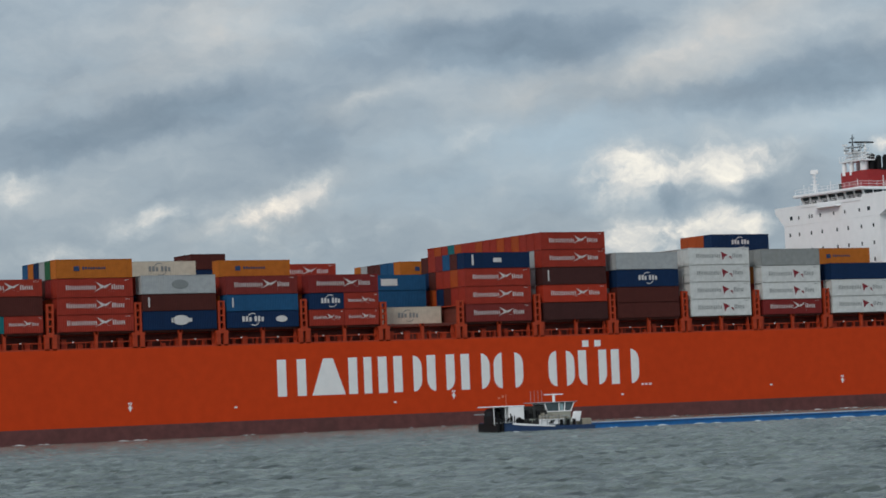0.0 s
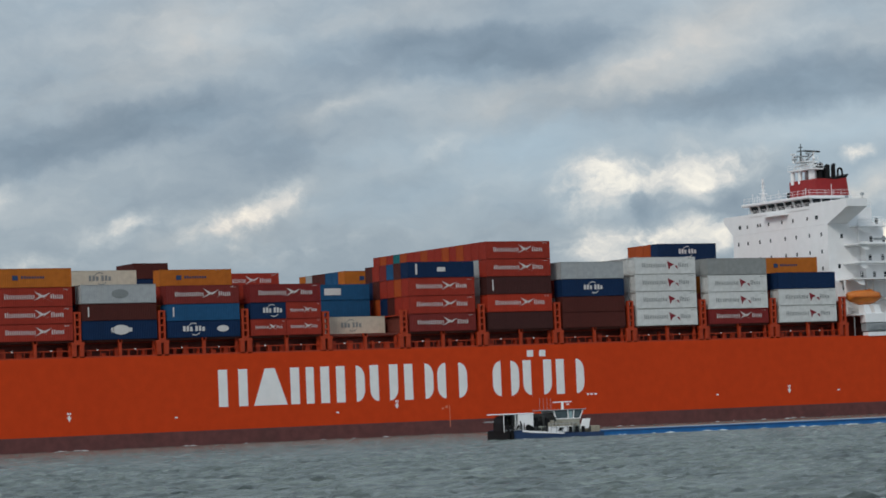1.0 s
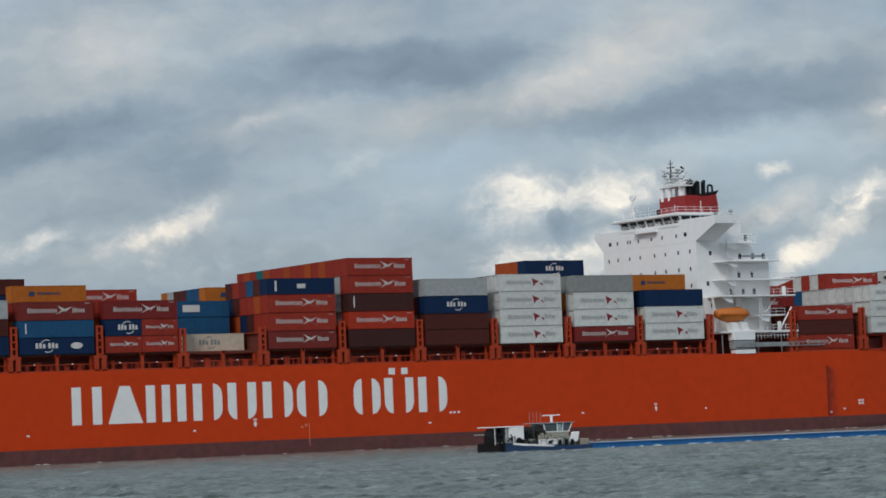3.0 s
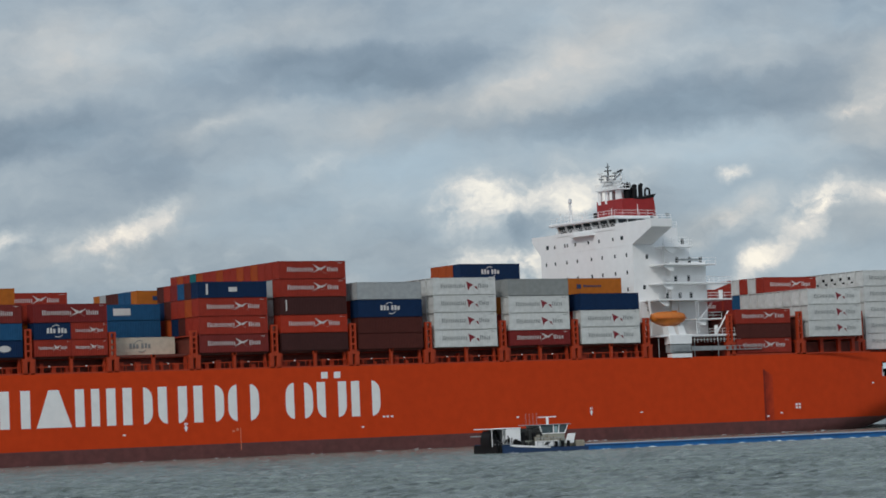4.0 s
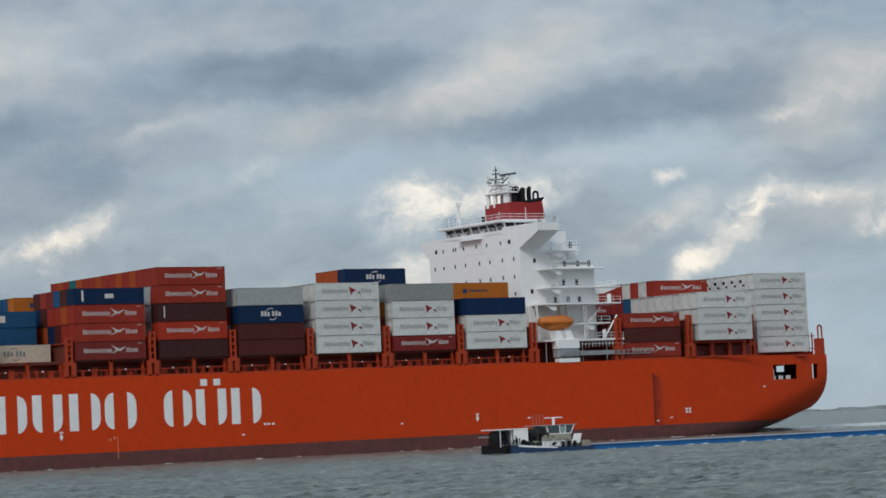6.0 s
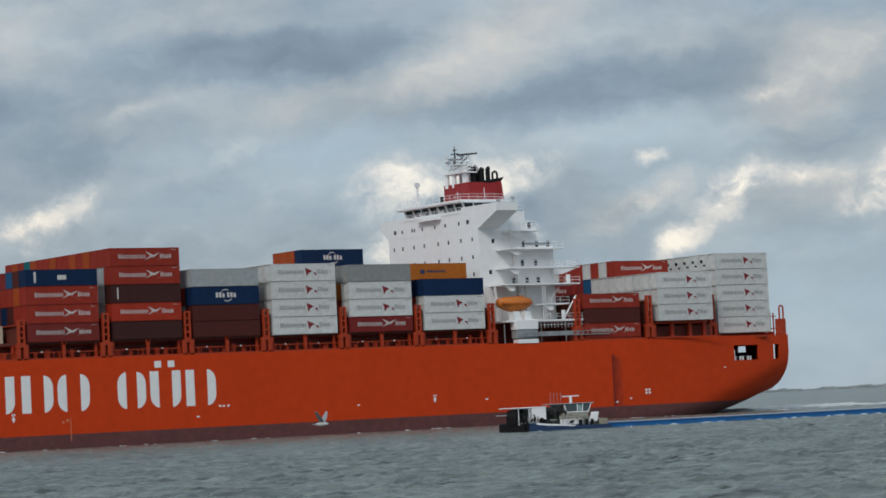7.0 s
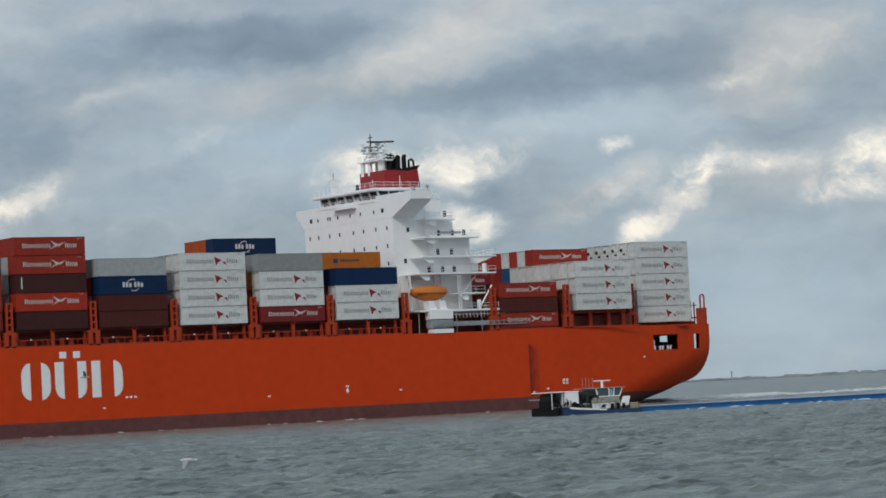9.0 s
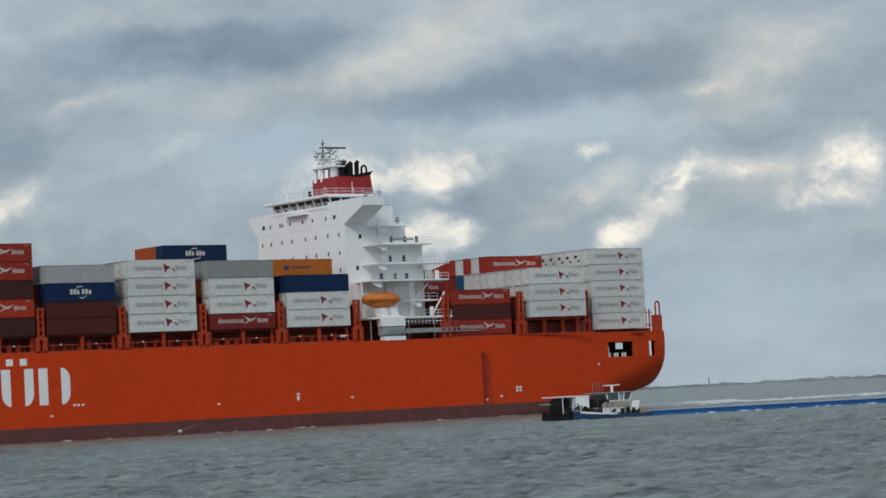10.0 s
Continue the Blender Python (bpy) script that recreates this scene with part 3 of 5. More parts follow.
def marking(ob, L, H, kind):
    if not kind:
        return
    m = H / 2
    def put(name, draw, mat, label):
        def make():
            bm = bmesh.new()
            draw(bm)
            return done(bm, name, mat)
        tagged(part(name, shared((L, H, kind, name), make), mat, ob, label), kind="stuff")
    s = L / LONG
    if kind in ("hs", "hs_white", "hs_small"):
        ink = MARK_DARK if kind == "hs_white" else MARK_WHITE
        k = 0.30 if kind != "hs_small" else 0.2
        put("lettering", lambda bm: (word(bm, 1.5 * s, 6.4 * s, 14, m - k, m + k, 0.58), word(bm, 8.8 * s, 10.9 * s, 6, m - k, m + k, 0.55), word(bm, 10.9 * s, 11.7 * s, 5, H - 0.42, H - 0.32, 0.5)), ink, "row of plain lettering bars")
        if kind == "hs_white":
            put("emblem", lambda bm: (flat(bm, [(6.5, m + 0.75), (7.9, m + 0.15), (7.2, m - 0.15), (6.8, m - 0.75)]), flat(bm, [(8.0, m - 0.1), (8.5, m - 0.05), (8.7, m - 0.7)])), MARK_RED, "dark red arrow-like emblem")
        else:
            put("emblem", lambda bm: (flat(bm, [(6.2 * s, m + 0.85 * k / 0.3), (7.6 * s, m + 0.22), (7.3 * s, m - 0.12)]), flat(bm, [(7.2 * s, m + 0.05), (7.5 * s, m - 0.1), (9.0 * s, m - 0.75 * k / 0.3)]),
                                       flat(bm, [(8.8 * s, m + 0.65 * k / 0.3), (7.7 * s, m - 0.1), (7.4 * s, m + 0.15)]), flat(bm, [(6.0 * s, m - 0.62 * k / 0.3), (7.5 * s, m + 0.05), (7.2 * s, m + 0.2)])), MARK_WHITE, "white star-like emblem")
    elif kind in ("cma", "cma_dark", "cma_globe"):
        ink = MARK_DARK if kind == "cma_dark" else MARK_WHITE
        x0 = 2.6 * s if kind == "cma_globe" else 4.3 * s
        w = 3.8 * s if L > 8 else 3.4
        put("lettering", lambda bm: (word(bm, x0, x0 + w * 0.46, 3, m - 0.33, m + 0.33, 0.3), word(bm, x0 + w * 0.54, x0 + w, 3, m - 0.33, m + 0.33, 0.3)), ink, "row of plain lettering bars")
        def arcs(bm):
            for sgn in (1, -1):
                c = (x0 + w / 2, m)
                pts = [(c[0] + sgn * (0.2 + 1.1 * math.cos(a)) * 0.9 - sgn * 0.3, c[1] + sgn * (1.0 * math.sin(a))) for a in [radians(60 + 12 * q) for q in range(8)]]
                inn = [(p[0], p[1] - sgn * 0.14) for p in pts]
                flat(bm, pts + inn[::-1])
        put("emblem", arcs, ink, "pair of thin curved strokes")
        if kind == "cma_globe":
            put("roundel", lambda bm: flat(bm, [(9.3 + 1.0 * math.cos(q * math.tau / 16), m + 0.5 * math.sin(q * math.tau / 16)) for q in range(16)]), MARK_WHITE, "pale oval roundel")
    elif kind == "globe":
        put("emblem", lambda bm: (flat(bm, [(6.3 + 1.4 * math.cos(q * math.tau / 18), m + 0.75 * math.sin(q * math.tau / 18)) for q in range(18)]), flat(bm, [(4.7, m - 0.35), (5.1, m - 0.35), (5.1, m + 0.35), (4.7, m + 0.35)]), flat(bm, [(7.6, m - 0.3), (8.1, m - 0.3), (8.1, m + 0.3), (7.6, m + 0.3)])), MARK_WHITE, "pale globe-like emblem")
    elif kind == "globe_dark":
        put("emblem", lambda bm: flat(bm, [(6.3 + 1.4 * math.cos(q * math.tau / 18), m + 0.7 * math.sin(q * math.tau / 18)) for q in range(18)]), MARK_DARK, "dark globe-like emblem")
    elif kind == "post":
        put("stripe", lambda bm: flat(bm, [(1.0, 0.6), (1.22, 0.6), (1.22, H - 0.5), (1.0, H - 0.5)]), MARK_WHITE, "white upright stripe")
    elif kind == "box_mark":
        put("stripe", lambda bm: (flat(bm, [(1.4, 0.5), (1.75, 0.5), (1.75, H - 0.4), (1.4, H - 0.4)]), flat(bm, [(5.4, m - 0.35), (6.9, m - 0.35), (6.9, m + 0.35), (5.4, m + 0.35)])), MARK_WHITE, "white stripe and small plate")
    elif kind == "plate":
        put("plate", lambda bm: flat(bm, [(4.0, m - 0.5), (7.0, m - 0.5), (7.0, m + 0.6), (4.0, m + 0.6)]), MARK_WHITE, "white plate")
    elif kind == "dot":
        put("lettering", lambda bm: (word(bm, 4.2, 8.0, 9, m - 0.12, m + 0.2, 0.3), flat(bm, [(2.8, m - 0.35), (3.7, m - 0.35), (3.7, m + 0.35), (2.8, m + 0.35)])), BARGE_NAVY, "dark blue square and bars")


MARK_WHITE = material("marking_white", (0.60, 0.57, 0.55), 0.5, grain=0.08)
MARK_DARK = material("marking_grey", (0.21, 0.225, 0.225), 0.5, grain=0.08)
MARK_RED = material("marking_dark_red", (0.22, 0.02, 0.03), 0.5, grain=0.08)

H, S = HC, STD
OUTER = {   # near row, from the hatch up: height, colour, marking
    "Z": [(S, "pair", None), (H, "brown", None), (S, "red", "hs")],
    "A": [(S, "red", "hs"), (S, "red", "hs"), (H, "red", "hs"), (H, "orange", "dot")],
    "B": [(H, "navy", "globe"), (S, "brown", "post"), (H, "grey", "globe_dark")],
    "C": [(S, "navy", "cma_globe"), (S, "blue", "post"), (H, "red_brown", "hs")],
    "D": [(S, "twins", None), (S, "twins_navy", None), (H, "maroon", "hs")],
    "E": [],
    "F": [(H, "red_brown", "hs"), (H, "red", "hs"), (H, "red", "hs"), (S, "navy", "box_mark")],
    "G": [(H, "dark_brown", None), (H, "bright_red", "hs"), (H, "dark_brown", "post"), (H, "red", "hs"), (H, "red", "hs")],
    "H": [(S, "brown", None), (S, "brown", None), (H, "navy", "cma"), (H, "grey", None)],
    "I": [(H, "white", "hs_white")] * 4,
    "J": [(S, "maroon", "hs"), (H, "white", "hs_white"), (H, "white", "hs_white"), (H, "mid_grey", None)],
    "K": [(H, "white", "hs_white"), (H, "white", "hs_white"), (H, "navy", None)],
    "L": [(S, "red", "hs"), (S, "brown", None), (S, "red", "hs")],
    "M": [(H, "white", "hs_white")] * 3,
    "N": [(H + 0.04, "white", "hs_white")] * 5,
}
MIX = ["red", "red_brown", "brown", "maroon", "blue", "navy", "orange", "grey", "red", "white", "rust_orange", "dark_brown"]
ENDS = {   # colours of the top tier in the inner rows, from row 2 on
    "A": ["green", "grey", "navy", "orange", "blue"], "F": ["brown", "blue", "maroon", "red", "brown", "red", "brown", "blue", "orange", "blue", "blue", "brown", "brown", "grey", "orange"],
    "G": ["red", "red", "rust_orange", "red", "rust_orange", "red", "red", "rust_orange", "red", "red", "rust_orange", "teal", "red", "rust_orange", "red"],
    "H": ["grey", "red", "red", "grey", "red"], "J": ["mid_grey", "red", "red", "grey", "red", "navy", "rust_orange", "rust_orange", "rust_orange"], "K": ["navy", "orange", "grey", "white", "grey"],
    "C": ["orange", "red"], "B": ["red", "brown", "cream"], "D": ["red", "red", "maroon", "brown", "red", "red"],
    "M": ["white", "white", "white", "white", "red", "white", "red", "white", "red", "red", "red", "white", "teal", "teal"], "E": ["red", "cream", "brown", "blue", "grey"]}


def inner_tiers(bay, r):
    """How many containers stand in an inner row (row 1 is at the near side)."""
    n = {"Z": 4 if r > 11 else 3, "A": 4 if r < 7 else 3, "B": 4 if r == 4 else 3, "C": 4 if r == 2 else 5 if 12 <= r <= 14 else 3, "D": 4 if r in (7, 8) else 3,
         "E": 0 if r < 3 else 1 if r < 5 else 3, "F": 4 if r < 7 or r > 9 else 3, "G": 5, "H": 4, "I": 4, "J": 5 if 7 <= r <= 10 else 4, "K": 3 if r == 2 else 4,
         "L": 3 if r < 9 else 4, "M": 3 if r < 6 else 4, "N": 5}[bay]
    return n


def stow(ob, color, x, y, z, mark, where):
    extra = " with pale lettering bars" if mark in ("hs", "cma", "hs_small", "cma_globe") else " with dark lettering bars" if mark in ("hs_white", "cma_dark") else ""
    tagged(ob, f"{SAY[color]} steel shipping container{extra} on a ship", "shipping container", "containers on the ship's deck")
    aboard(ob, pose(x, y, z))


def load_bays():
    rnd = random.Random(7)
    special = {("B", 4, 3): "cma_dark", ("C", 2, 3): "dot", ("D", 7, 3): "hs", ("E", 3, 0): "cma_dark", ("E", 5, 2): "plate", ("J", 7, 4): "cma", ("K", 3, 3): "dot", ("M", 6, 3): "hs", ("F", 10, 3): "dot", ("L", 9, 3): "hs"}
    for bay, (x, base) in BAYS.items():
        y0, rows = (5.0, 12) if bay == "N" else (0.0, 16)
        pitch = 2.51
        z = base
        for h, color, mark in OUTER[bay]:
            if color in ("pair", "twins", "twins_navy"):
                for k, c in enumerate({"pair": ("teal", "red"), "twins": ("red", "red"), "twins_navy": ("navy", "red")}[color]):
                    mk = "hs_small" if c == "red" else "cma" if c == "navy" else None
                    stow(outer_container(6.058, h, c, mk), c, x + k * 6.13, y0, z, mk, bay)
            else:
                stow(outer_container(LONG, h, color, mark), color, x, y0, z, mark, bay)
            z += h + 0.004
        for r in range(2, rows + 1):
            z = base
            n = inner_tiers(bay, r)
            for k in range(n):
                h = OUTER[bay][k][0] if k < len(OUTER[bay]) else HC
                if k >= 3 and bay in "BCD" or k >= 2 and bay == "E":
                    h = STD
                if bay == "J" and 7 <= r <= 10:
                    h = HC + 0.08
                ends = ENDS.get(bay, [])
                color = "white" if bay in "IN" or (bay == "M" and k < 3) else rnd.choice(MIX)
                if k == n - 1 and r - 2 < len(ends):
                    color = ends[r - 2]
                if bay == "E" and r == 5 and k:
                    color = "blue"
                if bay == "G" and k in (2, 3) and r > 8:
                    color = ("brown", "blue", "red", "brown", "maroon", "navy")[(r + k) % 6]
                if bay == "C" and k == 4:
                    color = "brown"
                if bay == "F" and k < n - 1:
                    color = ("red", "rust_orange", "brown", "red", "navy")[(2 * r + k) % 5]
                if bay == "M" and k == 2 and r > 8:
                    color = ("blue", "maroon", "red", "white")[(r - 9) % 4]
                if bay == "L" and r >= 3:
                    color = "maroon"
                mark = special.get((bay, r, k))
                y = y0 + (r - 1) * pitch
                if mark:
                    stow(outer_container(LONG, h, color, mark), color, x, y, z, mark, bay)
                elif k == n - 1 and bay in "ACEFGJKMN" and r < 16 or (k == n - 2 and bay in "GFM" and r < 14) or r == 2 and k == n - 1:
                    if bay == "C" and k == 4:       # short boxes on top
                        stow(plain_container(6.058, h, color), color, x + 6.13, y, z, mark, bay)
                        continue
                    ob = plain_container(LONG, h, color)
                    stow(ob, color, x, y, z, mark, bay)
                    if bay == "N" and k == 4 and r < 9:
                        part("refrigeration_unit", shared("unit", lambda: done(boxes((-0.03, 0.05, 0.5, 1.1, 0.7, 1.0), (-0.03, 0.05, 1.3, 1.9, 1.4, 1.9)), "unit", BLACK)), BLACK, ob, "dark refrigeration grilles")
                else:
                    HOLD.append((x, y, z, h, color))
                z += h + 0.004


HOLD = []
load_bays()


def hold_stack():
    """The containers that stand within the stacks, joined."""
    names = sorted(CONT)
    vs, fs, mi = [], [], []
    tmpl = {}
    for x, y, z, h, color in HOLD:
        key = (h, color == "white")
        if key not in tmpl:
            src = plain_container(LONG, h, color)
            me = src.data
            tmpl[key] = ([tuple(v.co) for v in me.vertices], [tuple(p.vertices) for p in me.polygons])
            bpy.data.objects.remove(src)
        v, f = tmpl[key]
        o = len(vs)
        vs += [(a + x, b + y, c + z) for a, b, c in v]
        fs += [tuple(i + o for i in q) for q in f]
        mi += [names.index(color)] * len(f)
    me = bpy.data.meshes.new("stacked_containers")
    me.from_pydata(vs, [], fs)
    for nme in names:
        me.materials.append(CONT[nme])
    me.polygons.foreach_set("material_index", mi)
    ob = tagged(new("stacked_containers", me), "mixed steel shipping containers stacked deep within the bays", "shipping container", kind="stuff")
    aboard(ob, pose(0, 0, 0))


hold_stack()

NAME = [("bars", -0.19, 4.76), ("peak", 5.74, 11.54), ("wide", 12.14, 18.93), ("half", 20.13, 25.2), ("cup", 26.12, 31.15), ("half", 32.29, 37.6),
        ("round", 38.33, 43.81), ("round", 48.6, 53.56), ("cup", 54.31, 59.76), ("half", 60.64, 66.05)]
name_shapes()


# small white marks on the hull
def tug_mark(x, z):
    bm = bmesh.new()
    prism(bm, [(x - 0.35, z + 0.1), (x, z - 0.55), (x + 0.35, z + 0.1), (x + 0.15, z + 0.2), (x + 0.15, z + 0.45), (x - 0.15, z + 0.45), (x - 0.15, z + 0.2)], 1, PROUD, PROUD + 0.01)
    for k in range(2):
        prism(bm, [(x - 0.3 + 0.35 * k, z + 0.55), (x - 0.05 + 0.35 * k, z + 0.55), (x - 0.05 + 0.35 * k, z + 0.85), (x - 0.3 + 0.35 * k, z + 0.85)], 1, PROUD, PROUD + 0.01)
    part("tug_mark", bm, LETTER_WHITE, hull, "small white painted arrow")


for x in (-24.8, 30.8, 107.5):
    tug_mark(x, 4.9)
for x, z in ((-7.4, 4.4), (20.2, 4.2), (62.6, 4.0), (92.5, 4.6), (118.0, 4.6)):
    part("draft_mark", boxes((x - 0.25, x + 0.25, PROUD, PROUD + 0.01, z - 0.12, z + 0.12)), LETTER_WHITE, hull)
for x in (66.4, 67.1, 67.9):
    part("draft_mark", boxes((x, x + 0.45, PROUD, -0.002, 5.4, 5.7)), LETTER_WHITE, hull)

DRAFT_PAINT = material("faded_draft_paint", (0.62, 0.20, 0.11), 0.6, grain=0.15, scale=2.0)
part("draft_scale", boxes((40.3, 40.42, PROUD, PROUD + 0.01, 1.2, 4.7), (39.6, 40.0, PROUD, PROUD + 0.01, 4.2, 4.6), (38.9, 39.3, PROUD, PROUD + 0.01, 4.0, 4.3)), DRAFT_PAINT, hull, "faded draught scale")

# ---- superstructure ----
FX, NY, FY = 122.5, 7.0, 36.5     # front face, near and far side of the house


def rails(parent, pts, height=1.05, posts=1.6, mat=None):
    """An open railing along a line of points."""
    bm = bmesh.new()
    for a, b in zip(pts, pts[1:]):
        a, b = Vector(a), Vector(b)
        for k in (0.5, 1.0):
            rod(bm, a + Vector((0, 0, height * k)), b + Vector((0, 0, height * k)), 0.035, 5)
        n = max(1, int((b - a).length / posts))
        for i in range(n + 1):
            p = a.lerp(b, i / n)
            rod(bm, p, p + Vector((0, 0, height)), 0.035, 5)
    return part("railing", bm, mat or SHIP_WHITE, parent)


house = part("deckhouse", bevelled(boxes((FX, 132.5, NY, FY, DECK, 34.2)), 0.06, 1), SHIP_WHITE, ship, "white painted steel deckhouse")
bm = bmesh.new()      # flared bridge wings, seen from ahead: outline in y and z
prism(bm, [(NY, 34.2), (0.9, 36.9), (0.9, 38.3), (12.0, 38.3), (12.0, 37.5), (31.0, 37.5), (31.0, 37.8), (39.3, 37.8), (39.3, 36.9), (FY, 34.2)], 0, FX, FX + 4.4)
wings = part("bridge_wing", bm, SHIP_WHITE, ship, "white flared bridge wings with parapets")
part("bridge_deck", boxes((FX + 4.4, 132.5, NY, FY, 34.2, 37.2)), SHIP_WHITE, ship)
bm = bmesh.new()
prism(bm, [(FX + 1.5, 37.3), (131.0, 37.3), (131.0, 39.25), (FX + 0.7, 39.25)], 1, 12.5, 31.5)
part("wheelhouse", bm, GLASS_DARK, ship, "dark outward-leaning wheelhouse windows")
part("wheelhouse_roof", bevelled(boxes((FX - 0.4, 131.8, 11.6, 32.9, 39.2, 39.75)), 0.12, 2), SHIP_WHITE, ship)
for k in range(8):
    yy = 12.5 + 19.0 * k / 7
    bm = bmesh.new()
    wide = 0.13 if k % 2 else 0.2
    prism(bm, [(FX + 1.28, 37.3), (FX + 1.52, 37.3), (FX + 0.72, 39.25), (FX + 0.48, 39.25)], 1, yy - wide, yy + wide)
    part("window_post", bm, SHIP_WHITE, wings)
for y0, y1 in ((25.6, 27.2), (19.2, 20.6)):
    bm = bmesh.new()
    prism(bm, [(FX + 1.3, 37.3), (FX + 1.52, 37.3), (FX + 1.12, 38.35), (FX + 0.9, 38.35)], 1, y0, y1)
    part("window_panel", bm, SHIP_WHITE, wings)
for x in (125.4, 127.6, 129.8):
    part("window_post", boxes((x, x + 0.22, 12.42, 12.56, 37.3, 39.25)), SHIP_WHITE, wings)
part("parapet", boxes((FX - 0.1, FX + 0.05, 12.0, 31.0, 37.3, 37.85)), SHIP_WHITE, wings)
rails(wings, [(FX, 12.0, 37.8), (FX, 31.0, 37.8)], 0.6, 1.4)
part("wing_ledge", boxes((FX - 1.0, FX, 18.5, 25.5, 36.75, 36.95)), SHIP_WHITE, wings)


def window(x, y, z, w, h, parent):
    """A dark front window in a thin frame."""
    f = part("window", boxes((x - 0.03, x + 0.02, y, y + w, z, z + h)), SHIP_WHITE, parent)
    part("pane", boxes((x - 0.045, x - 0.01, y + 0.04, y + w - 0.04, z + 0.04, z + h - 0.04)), GLASS_DARK, f)


for yy, w in ((33.6, 0.9), (31.4, 0.5), (28.0, 0.5), (27.2, 0.5), (24.6, 0.5), (20.4, 0.5), (17.0, 0.5), (12.6, 0.5), (9.6, 0.9)):
    window(FX, yy, 35.2, w, 0.8 if w > 0.6 else 0.7, wings)
for row, z in enumerate((32.1, 29.0, 26.0, 22.8)):
    for yy in (34.4, 31.4, 27.6, 24.2, 19.6, 16.2, 12.2, 8.6):
        window(FX, yy, z, 0.5, 0.75, house)
for x, z in ((125.2, 31.6), (124.4, 26.2), (123.6, 22.4)):       # on the near side
    w = part("window", boxes((x, x + 0.65, NY - 0.03, NY + 0.02, z, z + 0.85)), SHIP_WHITE, house)
    part("pane", boxes((x + 0.05, x + 0.6, NY - 0.05, NY, z + 0.05, z + 0.8)), GLASS_DARK, w)

# stepped decks on the near side, with railings, stairs and doors
part("stair_tower", boxes((129.5, 137.2, 5.5, 34.5, DECK, 31.0)), SHIP_WHITE, ship, "white stepped after deckhouse")
part("upper_casing", boxes((129.0, 134.6, 6.6, 33.0, 31.0, 34.4)), SHIP_WHITE, ship)
for z, x0, x1, y0 in ((33.6, 127.4, 133.6, 4.2), (30.35, 126.0, 137.4, 2.6), (27.05, 125.6, 136.4, 2.6), (24.05, 123.6, 139.6, 1.2), (20.6, 131.8, 137.4, 1.6)):
    d = part("side_deck", bevelled(boxes((x0, x1, y0, 7.6, z - 0.12, z + 0.12)), 0.04, 1), SHIP_WHITE, ship)
    rails(d, [(x0, y0 + 0.1, z + 0.12), (x1, y0 + 0.1, z + 0.12)])
    bmk = bmesh.new()
    prism(bmk, [(x0, z - 0.1), (x0 + 1.6, z - 1.1), (x0 + 2.4, z - 1.1), (x0 + 2.4, z - 0.1)], 1, y0 + 0.4, y0 + 0.6)
    part("bracket", bmk, SHIP_WHITE, d)
    for dx in (4.6, 7.4, 9.8):
        if x0 + dx + 0.7 < x1 - 0.5:
            dr = part("side_door", boxes((x0 + dx, x0 + dx + 0.6, 5.44, 5.52, z + 0.5, z + 1.5)), GLASS_DARK, d)
    if z > 24.0:
        continue
    st = bmesh.new()
    sx = x0 + 1.6
    for k in range(9):
        box(st, sx + k * 0.3, sx + k * 0.3 + 0.28, y0 + 0.9, y0 + 1.6, z + 0.2 + k * 0.32, z + 0.26 + k * 0.32)
    rod(st, (sx, y0 + 0.88, z + 0.2), (sx + 2.7, y0 + 0.88, z + 3.0), 0.06, 5)
    part("stair", st, SHIP_WHITE, d)
rails(ship, [(129.0, 6.7, 34.4), (134.6, 6.7, 34.4)])
rails(ship, [(FX + 0.5, 1.0, 38.3), (FX + 4.3, 1.0, 38.3)], 0.7)
rails(ship, [(FX + 4.5, 7.1, 37.2), (132.4, 7.1, 37.2)])
rails(ship, [(FX, 12.0, 39.75), (FX, 32.4, 39.75)], 1.0)
rails(ship, [(FX, 12.0, 39.75), (131.5, 12.0, 39.75)], 1.0)
part("side_name_board", boxes((129.2, 133.6, 2.62, 2.66, 31.0, 31.35)), GREY_STEEL, ship, "row of small dark lettering bars")
# after wing platform on a raking bracket
part("aft_platform", bevelled(boxes((135.5, 141.9, 4.2, 12.0, 27.0, 27.25)), 0.05, 1), SHIP_WHITE, ship)
for yy in (4.4, 11.6):
    bm = bmesh.new()
    prism(bm, [(136.4, 25.9), (138.2, 25.9), (141.5, 27.0), (136.4, 27.0)], 1, yy, yy + 0.25)
    part("platform_bracket", bm, SHIP_WHITE, ship)
rails(ship, [(135.6, 4.3, 27.25), (141.8, 4.3, 27.25), (141.8, 11.9, 27.25)], 1.0, 1.2)
bm = bmesh.new()
rod(bm, (137.8, 2.2, 24.1), (137.8, 2.2, 25.7), 0.38, 10)
part("raft_canister", bm, SHIP_WHITE, ship, "white raft canister")
# boat deck: platform with railing, davit frames, white lockers
plat = part("boat_platform", boxes((123.0, 140.6, 0.3, 6.0, 17.55, 17.85)), SHIP_WHITE, ship)
rails(plat, [(128.8, 0.4, 16.4), (140.4, 0.4, 16.4)], 1.1, 0.7)
rails(plat, [(131.0, 0.4, 17.85), (140.5, 0.4, 17.85)], 1.0, 1.2)
for x in (123.3, 131.0, 136.2, 140.2):
    part("platform_leg", boxes((x, x + 0.14, 1.5, 1.65, DECK, 17.6)), GREY_STEEL, plat)
part("boat_recess", boxes((123.0, 137.0, 5.9, 6.4, 17.85, 24.0)), SHIP_WHITE, ship, "white shaded wall behind the lifeboat")
for x, z in ((124.4, 22.3), (130.2, 22.6), (131.6, 18.6), (134.6, 19.0)):
    part("side_door", boxes((x, x + 0.7, 5.82, 5.9, z, z + 0.75)), GLASS_DARK, ship)
